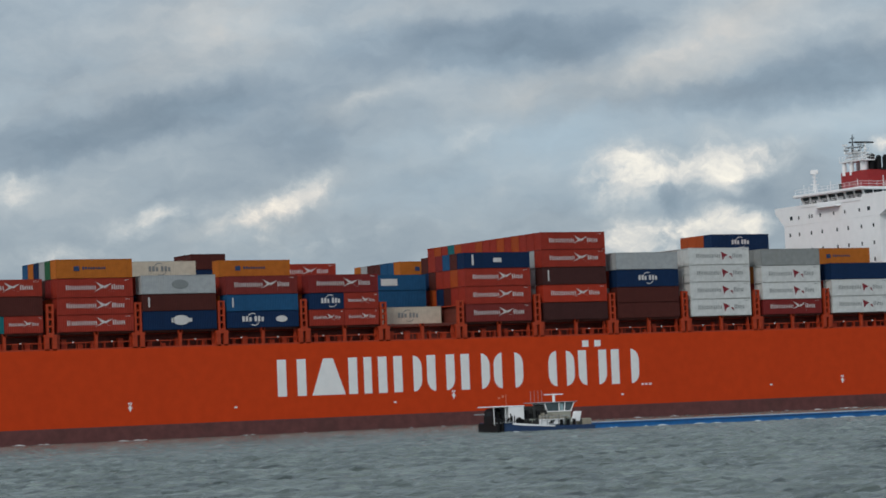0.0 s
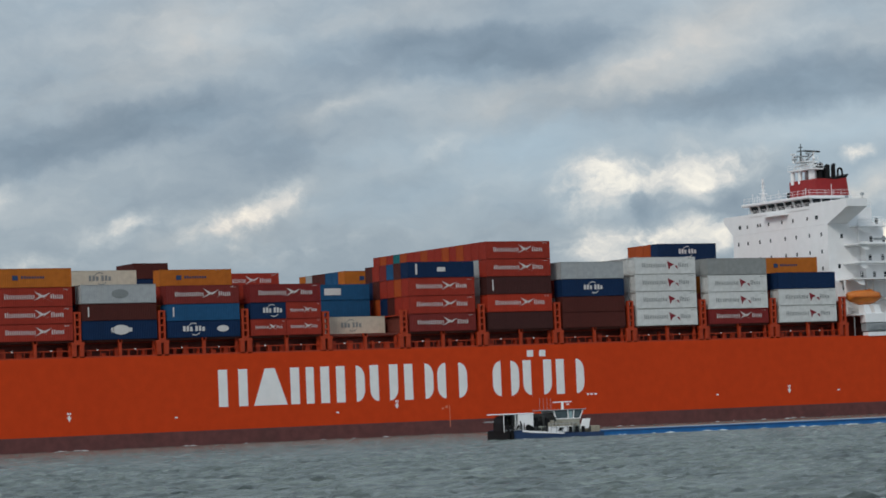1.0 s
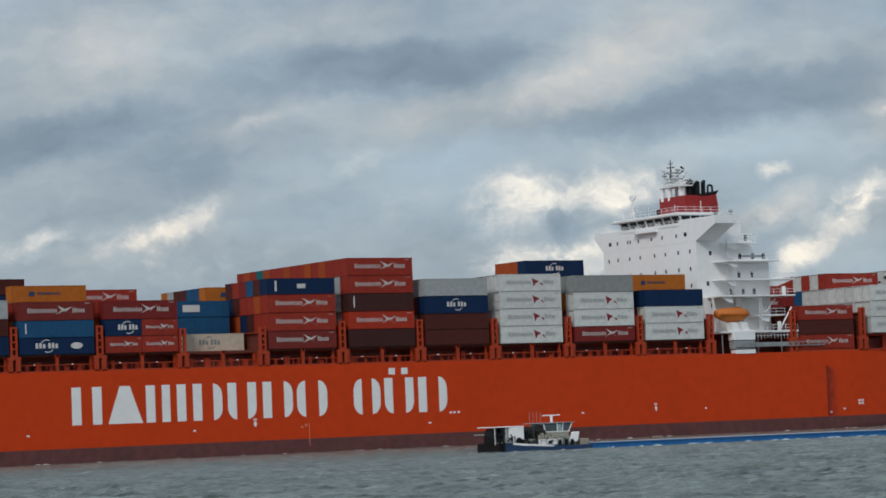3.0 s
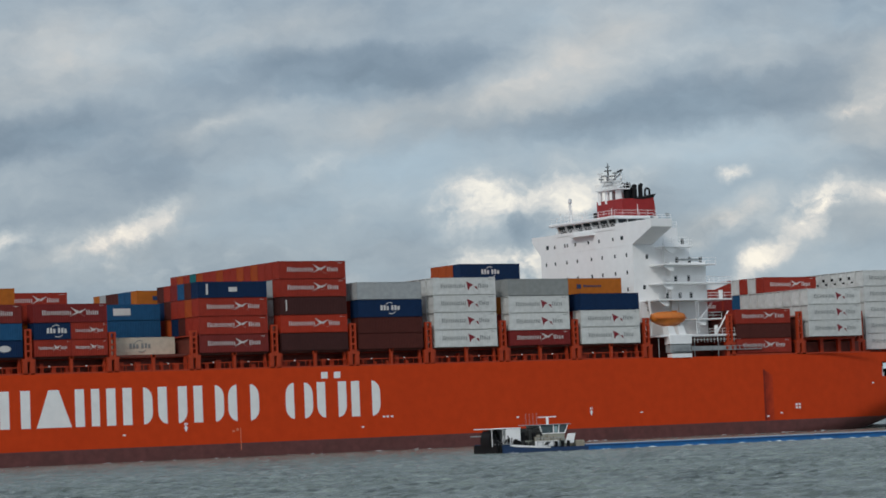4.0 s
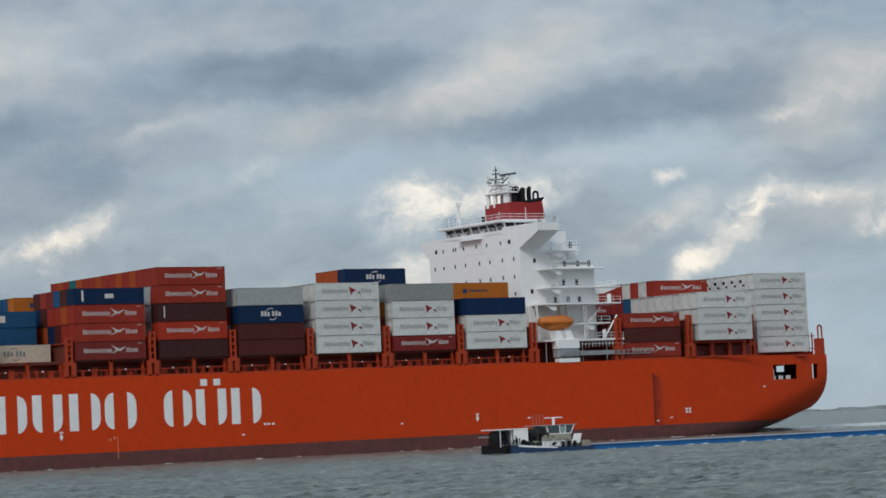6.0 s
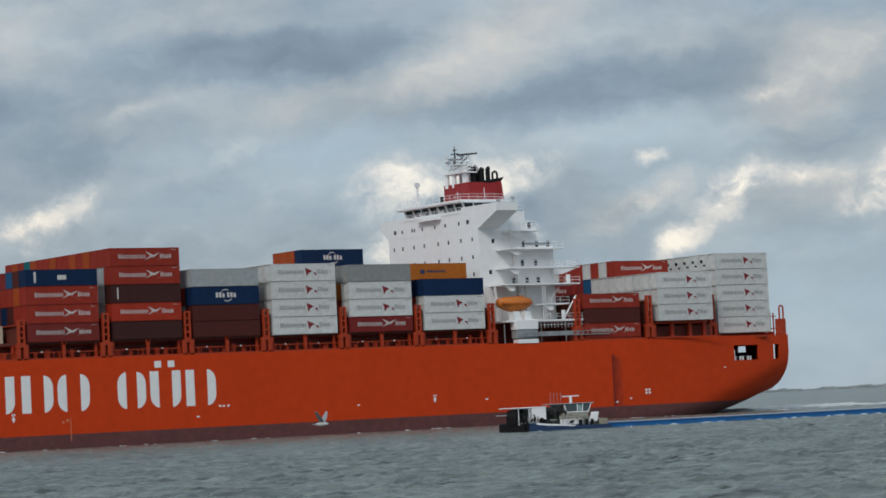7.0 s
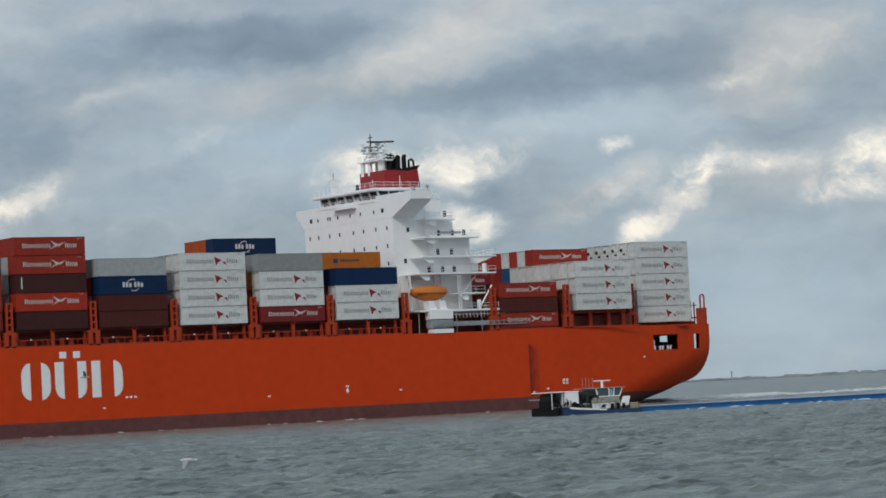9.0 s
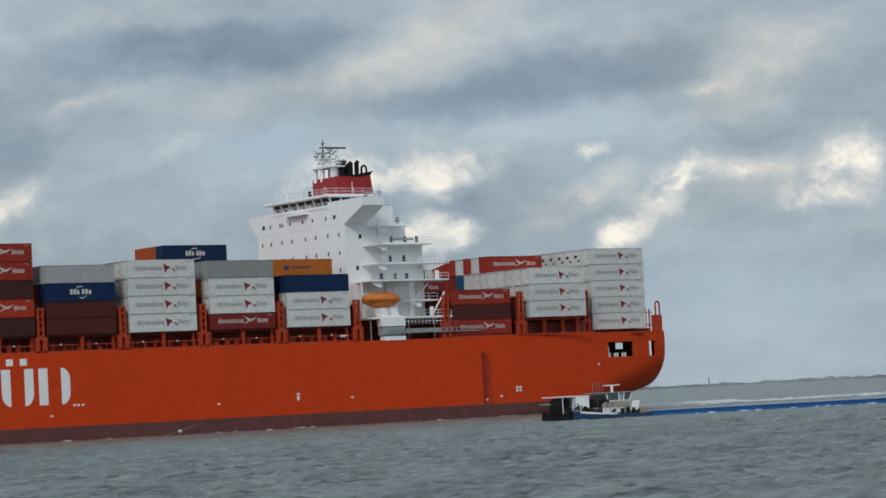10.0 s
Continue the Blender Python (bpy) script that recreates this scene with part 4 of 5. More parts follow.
bm = bmesh.new()
for x in (131.6, 132.2):
    rod(bm, (x, 1.4, 17.85), (x, 1.4, 23.9), 0.04, 6)
for k in range(16):
    rod(bm, (131.6, 1.4, 18.2 + 0.36 * k), (132.2, 1.4, 18.2 + 0.36 * k), 0.04, 5)
part("ladder", bm, SHIP_WHITE, ship)
# shade below the boat platform is put into the bulkhead's dark colour
part("platform_back", boxes((123.2, 140.4, 5.4, 5.6, DECK, 17.6)), SHADED_STEEL, plat, "dark red bulkhead, shade in its colour")
part("locker", bevelled(boxes((124.6, 129.4, -0.05, 1.6, 16.2, 17.9)), 0.08, 1), SHIP_WHITE, plat, "white steel locker")
part("locker", bevelled(boxes((124.8, 129.3, 0.1, 1.6, 14.7, 16.15)), 0.05, 1), GREY_STEEL, plat, "grey steel panel")
part("door_sill", boxes((125.0, 129.2, -0.15, 1.4, 13.85, 14.55)), SHIP_WHITE, plat)
for x in (125.0, 127.2):
    bmk = bmesh.new()
    prism(bmk, [(x, 17.85), (x + 1.5, 17.85), (x + 0.9, 19.4), (x - 0.3, 19.4)], 1, 0.5, 2.2)
    part("winch_cover", bmk, SHIP_WHITE, plat)
for x in (123.2, 129.6):
    bmk = bmesh.new()
    prism(bmk, [(x, 17.85), (x + 0.3, 17.85), (x + 0.3, 22.2), (x + 0.15, 24.0), (x - 0.1, 24.0), (x, 22.0)], 1, 3.5, 3.9)
    part("davit", bmk, SHIP_WHITE, plat)
bm = bmesh.new()
rod(bm, (135.4, 0.8, 17.9), (138.0, 0.5, 21.9), 0.14, 8)
rod(bm, (135.4, 0.8, 17.9), (135.4, 0.8, 19.4), 0.35, 8)
part("crane_arm", bm, SHIP_WHITE, plat, "white raised crane arm")
# gangway stowed along the side
bm = boxes((125.2, 144.5, -0.25, 0.25, 15.0, 15.12), (125.2, 144.5, -0.27, -0.2, 15.65, 15.75), *[(125.2 + 1.2 * k, 125.3 + 1.2 * k, -0.27, -0.2, 15.0, 15.75) for k in range(17)], (129.5, 144.4, 0.2, 0.26, 15.1, 15.7))
part("gangway", bm, GREY_STEEL, ship, "grey stowed gangway")

# funnel, exhausts, mast
bm = bmesh.new()
prism(bm, [(127.0, 39.6), (134.6, 39.6), (134.0, 43.8), (131.6, 43.3), (127.0, 43.2)], 1, 16.0, 24.0)
funnel = part("funnel", bm, FUNNEL_RED, ship, "dark red funnel with black raked top")
bm = bmesh.new()
prism(bm, [(129.6, 43.22), (131.6, 43.5), (134.6, 44.15), (134.1, 43.5), (131.6, 43.1)], 1, 15.95, 24.05)
part("funnel_top", bm, BLACK, funnel)
for x, y, z0, z1, r in ((129.3, 17.7, 43, 45.9, 0.55), (130.2, 18.6, 43, 46.2, 0.6), (130.9, 17.6, 43, 45.8, 0.55), (130.6, 20.6, 43, 46.3, 0.7), (132.1, 17.3, 43, 46.0, 0.42), (131.4, 19.8, 43, 45.5, 0.5)):
    bm = bmesh.new()
    rod(bm, (x, y, z0), (x, y, z1 - 0.4), r, 12)
    rod(bm, (x, y, z1 - 0.42), (x + 0.3, y, z1), r, 12, r * 0.75)
    part("exhaust_pipe", bm, BLACK, funnel, "black exhaust pipe")
bm = bmesh.new()
for k in range(8):
    a, b = radians(22.5 * k), radians(22.5 * (k + 1))
    rod(bm, (133.4 + 0.5 * math.cos(a), 17, 44.7 + 0.5 * math.sin(a)), (133.4 + 0.5 * math.cos(b), 17, 44.7 + 0.5 * math.sin(b)), 0.2, 6)
rod(bm, (133.9, 17, 43.8), (133.9, 17, 44.7), 0.2, 6)
rod(bm, (132.9, 17, 43.6), (132.9, 17, 44.7), 0.2, 6)
part("vent_bend", bm, BLACK, funnel)
for x, y, r in ((127.1, 23.0, 0.42), (127.3, 21.0, 0.42), (127.8, 18.0, 0.65), (129.2, 18.2, 0.4), (129.2, 21.5, 0.4)):
    bm = bmesh.new()
    rod(bm, (x, y, 42.6), (x, y, 45.1), r, 10)
    rod(bm, (x, y, 45.1), (127.8 + 0.5 * (x - 127.8), 20 + 0.5 * (y - 20), 46.6), 0.11, 6)
    part("mast_leg", bm, SHIP_WHITE, ship)
for z, y0, y1 in ((45.1, 16.8, 23.6), (46.6, 18.2, 22.0)):
    d = part("mast_platform", boxes((126.5, 129.5, y0, y1, z - 0.1, z + 0.1)), SHIP_WHITE, ship)
    rails(d, [(126.5, y0, z + 0.1), (129.5, y0, z + 0.1)], 0.9, 0.9)
    rails(d, [(126.5, y0, z + 0.1), (126.5, y1, z + 0.1)], 0.9, 0.9)
bm = bmesh.new()
rod(bm, (127.0, 20, 46.5), (127.0, 20, 50.0), 0.22, 8, 0.06)
rod(bm, (127.6, 20, 46.5), (130.0, 20, 48.3), 0.12, 6)
for z, w in ((47.6, 2.6), (48.6, 1.2), (49.3, 0.6)):
    rod(bm, (127.0 - w * 0.6, 20, z), (127.0 + w * 0.6, 20, z), 0.07, 5)
    rod(bm, (127.0, 20 - w, z), (127.0, 20 + w, z), 0.07, 5)
part("signal_mast", bm, DARK_GREY, ship)
for q, (x, y, z) in enumerate(((126.0, 19.0, 47.4), (126.3, 21.5, 48.0), (127.6, 18.6, 47.9), (128.2, 21.0, 47.0), (125.8, 20.4, 46.9))):
    bm = bmesh.new()
    rod(bm, (x, y, 46.6), (x, y, z), 0.09, 6)
    box(bm, x - 0.45, x + 0.45, y - 0.2, y + 0.2, z, z + 0.28)
    part("mast_fitting", bm, SHIP_WHITE if q % 2 else GREY_STEEL, ship)
for z in (45.3, 45.9):
    bm = bmesh.new()
    for a, b in (((127.3, 17.6, z), (128.7, 17.6, z + 0.6)), ((127.3, 17.6, z + 0.3), (127.3, 22.4, z)), ((127.3, 22.4, z), (128.7, 17.6, z))):
        rod(bm, a, b, 0.12, 5)
    part("mast_brace", bm, SHIP_WHITE, ship)
ship_radar = part("radar_scanner", bevelled(boxes((-2.0, 2.0, -0.18, 0.18, -0.15, 0.15)), 0.06, 1), DARK_GREY, ship, "dark turning radar bar")
bm = bmesh.new()
rod(bm, (129.8, 20, 46.6), (129.8, 20, 48.5), 0.2, 6)
part("radar_post", bm, SHIP_WHITE, ship)
for x, y, z, r in ((128.4, 18.0, 47.1, 0.3),):
    bm = bmesh.new()
    bmesh.ops.create_uvsphere(bm, u_segments=12, v_segments=8, radius=r, matrix=pose(x, y, z))
    part("radome", bm, SHIP_WHITE, ship, smooth=True)
bm = bmesh.new()
rod(bm, (123.5, 27.5, 39.7), (123.5, 27.5, 43.3), 0.18, 6)
rod(bm, (122.6, 27.5, 41.4), (124.4, 27.5, 41.4), 0.1, 5)
rod(bm, (123.5, 27.5, 43.2), (123.5, 27.5, 43.5), 0.3, 8)
for z in (40.6, 42.0, 42.7):
    rod(bm, (123.0, 27.5, z), (124.0, 27.5, z), 0.07, 5)
    rod(bm, (123.5, 27.0, z), (123.5, 28.0, z + 0.3), 0.07, 5)
rod(bm, (122.9, 27.5, 39.7), (123.5, 27.5, 42.6), 0.08, 5)
rod(bm, (124.1, 27.5, 39.7), (123.5, 27.5, 42.6), 0.08, 5)
part("antenna_post", bm, SHIP_WHITE, ship)
ship_panel = part("radar_panel", bevelled(boxes((-0.75, 0.75, -0.16, 0.16, -0.4, 0.4)), 0.1, 2), SHIP_WHITE, ship, "white turning radar panel")
for x, y, h in ((123.2, 30.5, 1.9), (123.2, 29.0, 1.5), (123.4, 22.5, 1.9), (123.4, 14.2, 1.6), (128, 12.6, 2.2)):
    bm = bmesh.new()
    rod(bm, (x, y, 39.7), (x, y, 39.7 + h), 0.06, 5)
    part("whip_antenna", bm, SHIP_WHITE, ship)
bm = bmesh.new()
rod(bm, (124.5, 21.0, 39.7), (124.5, 21.0, 41.0), 0.32, 8)
part("compass_stand", bm, BLACK, ship)
for x, y in ((FX + 3.8, 1.4), (FX + 4.6, 7.0)):
    bm = bmesh.new()
    rod(bm, (x, y, 38.2), (x, y, 39.0), 0.06, 5)
    rod(bm, (x - 0.3, y, 39.1), (x + 0.3, y, 39.1), 0.25, 8)
    part("search_light", bm, GREY_STEEL, ship)

# enclosed lifeboat
def lifeboat():
    bm = bmesh.new()
    n, m = 14, 12
    rings = []
    for i in range(n + 1):
        s = i / n
        w = math.sin(math.pi * (0.06 + 0.88 * s)) ** 0.42
        ring = []
        for j in range(m):
            a = j * math.tau / m
            yy, zz = math.cos(a), math.sin(a)
            ring.append(bm.verts.new((6.7 * s, 1.35 * w * yy, (1.25 if zz > 0 else 1.45) * w * zz + (0.25 * (2 * s - 1) ** 2))))
        rings.append(ring)
    for a, b in zip(rings, rings[1:]):
        for j in range(m):
            bm.faces.new((a[j], a[(j + 1) % m], b[(j + 1) % m], b[j]))
    bm.faces.new(rings[0]); bm.faces.new(rings[-1])
    return bm


boat = tagged(new("lifeboat", done(lifeboat(), "lifeboat", BOAT_ORANGE, smooth=True)), "orange enclosed lifeboat hanging in white davits", "lifeboat")
bm = boxes((0.25, 6.45, -1.42, 1.42, -0.06, 0.08))
part("fender_strake", bm, material("lifeboat_strake", (0.5, 0.13, 0.02), 0.5), boat)
part("conning_dome", bevelled(boxes((4.2, 5.2, -0.5, 0.5, 0.9, 1.36)), 0.12, 2), BOAT_ORANGE, boat)
aboard(boat, pose(122.7, 2.2, 20.8))

# stern: mooring openings, darker upright strips and marks that lie on the curved plating
def hull_patch(name, x0, x1, z0, z1, mat, off=0.015, parent=None, label="", nx=6, nz=4, depth=0.02):
    bm = bmesh.new()
    grid = [[[bm.verts.new((x0 + (x1 - x0) * i / nx, hull_y(x0 + (x1 - x0) * i / nx, z0 + (z1 - z0) * j / nz) - o, z0 + (z1 - z0) * j / nz)) for j in range(nz + 1)] for i in range(nx + 1)] for o in (off, -depth)]
    for i in range(nx):
        for j in range(nz):
            for g in grid:
                bm.faces.new((g[i][j], g[i + 1][j], g[i + 1][j + 1], g[i][j + 1]))
    for i in range(nx):
        for j in (0, nz):
            bm.faces.new((grid[0][i][j], grid[0][i + 1][j], grid[1][i + 1][j], grid[1][i][j]))
    for j in range(nz):
        for i in (0, nx):
            bm.faces.new((grid[0][i][j], grid[0][i][j + 1], grid[1][i][j + 1], grid[1][i][j]))
    return part(name, bm, mat, parent or hull, label)


for x0, x1 in SLOTS:      # plate edges round each opening
    for a, b, c, d in ((x0, x1, SILL, SILL + 0.14), (x0, x1, HEAD - 0.14, HEAD), (x0, x0 + 0.14, SILL + 0.14, HEAD - 0.14), (x1 - 0.14, x1, SILL + 0.14, HEAD - 0.14)):
        hull_patch("opening_frame", a, b, c, d, HULL_RED, 0.03, None, "", 4, 1, 0.35)
part("mooring_deck", boxes((172.0, 189.3, 6.0, BEAM - 6.0, 9.05, 9.25)), SHADED_STEEL, ship, "dark mooring deck inside the stern")
part("mooring_deckhead", boxes((172.5, 189.3, 6.0, BEAM - 6.0, 12.75, 12.9)), SHADED_STEEL, ship)
part("mooring_bulkhead", boxes((171.8, 172.1, 3.6, BEAM - 3.6, 9.05, 12.9)), SHADED_STEEL, ship)
part("mooring_winch", bevelled(boxes((181.8, 183.6, 10.0, 14.0, 9.25, 11.0), (180.6, 182.0, 16.0, 18.0, 9.25, 10.8)), 0.2, 2), DARK_GREY, ship)
for x in (174.6, 175.9, 176.6, 178.0, 178.7):
    bm = bmesh.new()
    yy = hull_y(x, 9.6) + 0.7
    rod(bm, (x, yy, 9.0), (x, yy, 10.05), 0.17, 10)
    rod(bm, (x, yy, 10.05), (x, yy, 10.17), 0.26, 10)
    part("mooring_bollard", bm, SHIP_WHITE, ship, "white painted mooring bollard")
bm = bmesh.new()
rod(bm, (174.0, hull_y(174.0, 10) + 0.5, 9.0), (174.0, hull_y(174.0, 10) + 0.5, 11.3), 0.24, 10)
part("roller_post", bm, SHIP_WHITE, ship, "white painted roller post")
# upright strips of darkened hull colour, each lighter than the one forward of it
for k, dark in enumerate((0.42, 0.55, 0.68, 0.80, 0.90)):
    hull_patch("tug_scuff", 144.7 + 0.42 * k, 145.12 + 0.42 * k, 2.3, 11.35 - 0.25 * k, material("darkened_hull_paint", (0.50 * dark, 0.040 * dark, 0.005), 0.7, grain=0.25, scale=0.8, stain=0.3, stain_scale=0.6), 0.006 + 0.0005 * k, None, "darker upright strip on the hull", 1, 6)
hull_patch("tug_mark", 151.7, 152.9, 4.2, 5.1, LETTER_WHITE, 0.02, None, "small white square mark", 2, 2)
hull_patch("tug_mark", 152.2, 152.4, 4.2, 5.1, HULL_RED, 0.03, None, "", 2, 2)
hull_patch("tug_mark", 151.7, 152.9, 4.57, 4.73, HULL_RED, 0.035, None, "", 2, 2)
for x, z in ((148.2, 3.4), (170.8, 8.2), (145.2, 2.9)):
    hull_patch("draft_mark", x, x + 0.5, z, z + 0.25, LETTER_WHITE, 0.02, None, "", 1, 1)
for yy in (5.6, BEAM - 6.0):
    part("stern_bulwark", bevelled(boxes((187.0, 189.3, yy, yy + 0.35, DECK - 0.2, 16.9)), 0.05, 1), DECK_RED, ship)
    bm = bmesh.new()
    rod(bm, (188.0, yy + 0.2, 16.8), (188.0, yy + 0.2, 18.9), 0.16, 8)
    rod(bm, (188.9, yy + 0.2, 16.8), (188.9, yy + 0.2, 18.9), 0.16, 8)
    for k in range(6):
        a, b = radians(30 * k), radians(30 * (k + 1))
        rod(bm, (188.45 + 0.45 * math.cos(a), yy + 0.2, 18.9 + 0.45 * math.sin(a)), (188.45 + 0.45 * math.cos(b), yy + 0.2, 18.9 + 0.45 * math.sin(b)), 0.16, 8)
    part("stern_post", bm, DECK_RED, ship)
    part("stern_rail", boxes((185.4, 187.0, yy, yy + 0.1, 17.3, 17.45), (185.4, 185.7, yy, yy + 0.3, DECK - 0.2, 18.2), (186.3, 186.5, yy, yy + 0.2, DECK - 0.2, 18.0), (185.4, 187.0, yy, yy + 0.1, 15.0, 15.2)), DECK_RED, ship)

# ---- barge ----
barge = tagged(new("river_barge"), "low blue loaded river barge with white wheelhouse", "barge")
BL = 135.0


def barge_hull(z0, z1, inset=0.0):
    bm = bmesh.new()
    half = 5.2 - inset
    pts = [(0.4, -half * 0.75), (2.5, -half), (BL - 14, -half), (BL - 7, -half * 0.85), (BL - 2, -half * 0.45), (BL, 0), (BL - 2, half * 0.45), (BL - 7, half * 0.85), (BL - 14, half), (2.5, half), (0.4, half * 0.75)]
    prism(bm, pts, 2, z0, z1)
    return bm


part("hull", barge_hull(-0.6, 0.66), BARGE_BLUE, barge, "bright blue low steel hull")
part("gunwale", barge_hull(0.66, 0.74, -0.06), BARGE_NAVY, barge)
part("hold_coaming", bevelled(boxes((20.5, BL - 14, -4.3, 4.3, 0.74, 0.9)), 0.05, 1), BARGE_BLUE, barge)
for k in range(12):
    part("hatch_panel", bevelled(boxes((21 + 7.7 * k, 28.5 + 7.7 * k, -4.1, 4.1, 0.9, 1.0)), 0.04, 1), GREY_STEEL, barge)
# stern: raised quarter, black fendering, open shelter, cabin, wheelhouse
bm = bmesh.new()
prism(bm, [(0.2, -0.5), (1.0, -0.5), (20.6, -0.5), (20.6, 0.6), (12.0, 0.8), (8.0, 1.0), (4.2, 1.4), (0.2, 1.6)], 1, -5.27, 5.27)
part("stern_bulwark", bm, BARGE_NAVY, barge, "dark navy stern quarter")
bm = bmesh.new()
prism(bm, [(3.0, 1.2), (5.0, 0.98), (12.0, 0.6), (12.0, 0.8), (5.0, 1.32), (3.0, 1.5)], 1, -5.32, -5.28)
part("white_strake", bm, SHIP_WHITE, barge)
for x in (0.0, 0.8):
    bm = bmesh.new()
    rod(bm, (x, -5.4, -0.2), (x, -5.4, 1.5 + random.uniform(-0.2, 0.3)), 0.32, 10)
    part("tyre_fender", bm, BLACK, barge, "black rubber fender")
part("stern_plating", boxes((-0.1, 0.9, -5.36, 5.36, -0.5, 1.45)), BLACK, barge, "black rubbed stern plating")
part("shelter_roof", bevelled(boxes((-0.6, 6.1, -4.2, 4.2, 4.1, 4.28)), 0.06, 1), SHIP_WHITE, barge, "pale flat shelter roof")
part("shelter_back", boxes((0.6, 5.6, 0.6, 0.8, 1.4, 4.05)), material("barge_cream_paint", (0.42, 0.40, 0.34), 0.5, stain=0.4, stain_scale=0.8), barge, "stained cream bulkhead under the shelter")
for x in (-0.4, 2.05):
    part("shelter_post", boxes((x, x + 0.1, -4.1, -3.9, 1.2, 4.1)), SHIP_WHITE, barge)
bm = bmesh.new()
prism(bm, [(-0.4, 1.2), (1.7, 1.2), (1.5, 2.0), (1.0, 2.5), (0.8, 3.2), (0.6, 3.9), (0.1, 3.95), (-0.1, 3.3), (-0.35, 2.9)], 1, -3.0, 1.6)
part("stern_gear", bevelled(bm, 0.15, 2), BLACK, barge, "dark covered winch gear")
bm = bmesh.new()
prism(bm, [(-0.3, 1.2), (2.5, 1.2), (2.0, 1.6), (1.2, 1.9), (0.4, 2.4), (-0.1, 2.2)], 1, -4.6, -3.0)
part("rope_heap", bevelled(bm, 0.12, 2), BLACK, barge, "dark heap of ropes")
rng_stern = random.Random(5)
for k in range(12):       # ropes, hoses and small gear heaped on the stern
    bm = bmesh.new()
    x, z = rng_stern.uniform(-0.5, 3.3), rng_stern.uniform(1.3, 2.0)
    rod(bm, (x, -4.5 + 0.02 * k, z), (x + rng_stern.uniform(-0.7, 0.7), -4.5, z + rng_stern.uniform(0.4, 1.1)), rng_stern.uniform(0.06, 0.16), 6)
    part("deck_gear", bm, BLACK if k % 4 else GREY_STEEL, barge)
part("stern_rail", boxes((-0.7, 3.0, -5.5, -5.4, 1.5, 1.62)), GREY_STEEL, barge)
for x in (3.1, 3.6):
    bm = bmesh.new()
    rod(bm, (x, -4.9, 1.2), (x, -4.9, 2.6), 0.1, 6)
    part("bitt_post", bm, BLACK, barge)
part("shelter_tank", bevelled(boxes((1.0, 2.2, -1.4, 0.4, 3.3, 3.9)), 0.2, 2), DARK_GREY, barge)
part("stern_platform", boxes((-1.4, 1.0, 1.2, 4.0, 2.9, 3.1)), GREY_STEEL, barge)
part("engine_casing", bevelled(boxes((2.7, 6.0, -4.15, 3.8, 0.9, 4.1)), 0.08, 2), SHIP_WHITE, barge, "white steel casing")
bm = bmesh.new()
rod(bm, (4.7, -4.7, 1.75), (4.7, -4.3, 1.75), 0.6, 16)
rod(bm, (5.3, -4.7, 1.6), (5.3, -4.3, 1.6), 0.5, 16)
part("deck_tyre", bm, BLACK, barge, "black tyres leaning on the casing")
part("deck_house", bevelled(boxes((5.8, 17.2, -3.6, 4.0, 0.8, 2.0)), 0.06, 1), material("barge_grey_green_paint", (0.25, 0.27, 0.23), 0.5), barge)
part("low_cabin", bevelled(boxes((9.0, 14.4, -4.6, -2.2, 0.9, 1.85)), 0.08, 2), SHIP_WHITE, barge)
for x in (6.0, 6.9, 7.8, 8.4):
    part("deck_item", bevelled(boxes((x, x + 0.6, -4.5, -3.9, 0.85, 1.5 + random.uniform(0, 0.7))), 0.1, 1), DARK_GREY, barge)
bm = bmesh.new()
prism(bm, [(10.9, 1.1), (11.9, 1.1), (12.3, 1.65), (11.4, 1.65)], 1, -4.66, -4.58)
part("cabin_window", bm, BLACK, barge)
for x in (13.3, 14.7, 16.0):
    part("porthole", boxes((x, x + 0.62, -4.9, -4.59, 0.75, 1.75)), BLACK, barge)
rng_crate = random.Random(9)
crate_paint = material("barge_beige_tarpaulin", (0.30, 0.28, 0.23), 0.8, grain=0.25, scale=2.0, stain=0.5, stain_scale=1.5)
for k in range(9):
    x = 9.2 + 0.72 * k
    part("deck_crate", bevelled(boxes((x, x + rng_crate.uniform(0.45, 0.68), -4.1, -3.05, 1.85, rng_crate.uniform(2.3, 3.0))), 0.06, 1), crate_paint, barge)
wh = part("wheelhouse", bevelled(boxes((11.0, 16.5, -3.0, 3.0, 1.9, 3.1)), 0.05, 1), material("barge_olive_paint", (0.30, 0.30, 0.25), 0.5), barge)
bm = bmesh.new()
prism(bm, [(11.4, 3.1), (16.5, 3.1), (17.3, 4.5), (10.9, 4.5)], 1, -2.95, 2.95)
part("window_band", bm, material("barge_window_glass", (0.06, 0.085, 0.095), 0.1, gloss=0.5, grain=0.2, scale=1.0), wh, "dark wheelhouse windows")
for xa, xb in ((11.3, 10.8), (13.9, 13.9), (15.0, 15.2), (16.4, 17.2)):
    bm = bmesh.new()
    prism(bm, [(xa, 3.1), (xa + 0.2, 3.1), (xb + 0.2, 4.5), (xb, 4.5)], 1, -3.03, 3.03)
    part("window_post", bm, SHIP_WHITE, wh)
part("window_sill", boxes((11.2, 16.7, -3.06, 3.06, 3.02, 3.16)), SHIP_WHITE, wh)
# the pane's reflection is put into its pale blue base colour
part("side_pane", bevelled(boxes((14.2, 14.9, -3.06, -2.97, 3.2, 4.3)), 0.05, 1), material("barge_reflection_tint", (0.25, 0.36, 0.38), 0.2), wh, "pale pane, reflection in its colour")
part("wheelhouse_roof", bevelled(boxes((9.0, 17.9, -3.2, 3.2, 4.5, 4.64)), 0.06, 1), GREY_STEEL, wh)
part("wheelhouse_back", boxes((6.2, 11.3, -2.6, 2.6, 1.9, 4.1)), DARK_GREY, wh)
rnd_gear = random.Random(21)
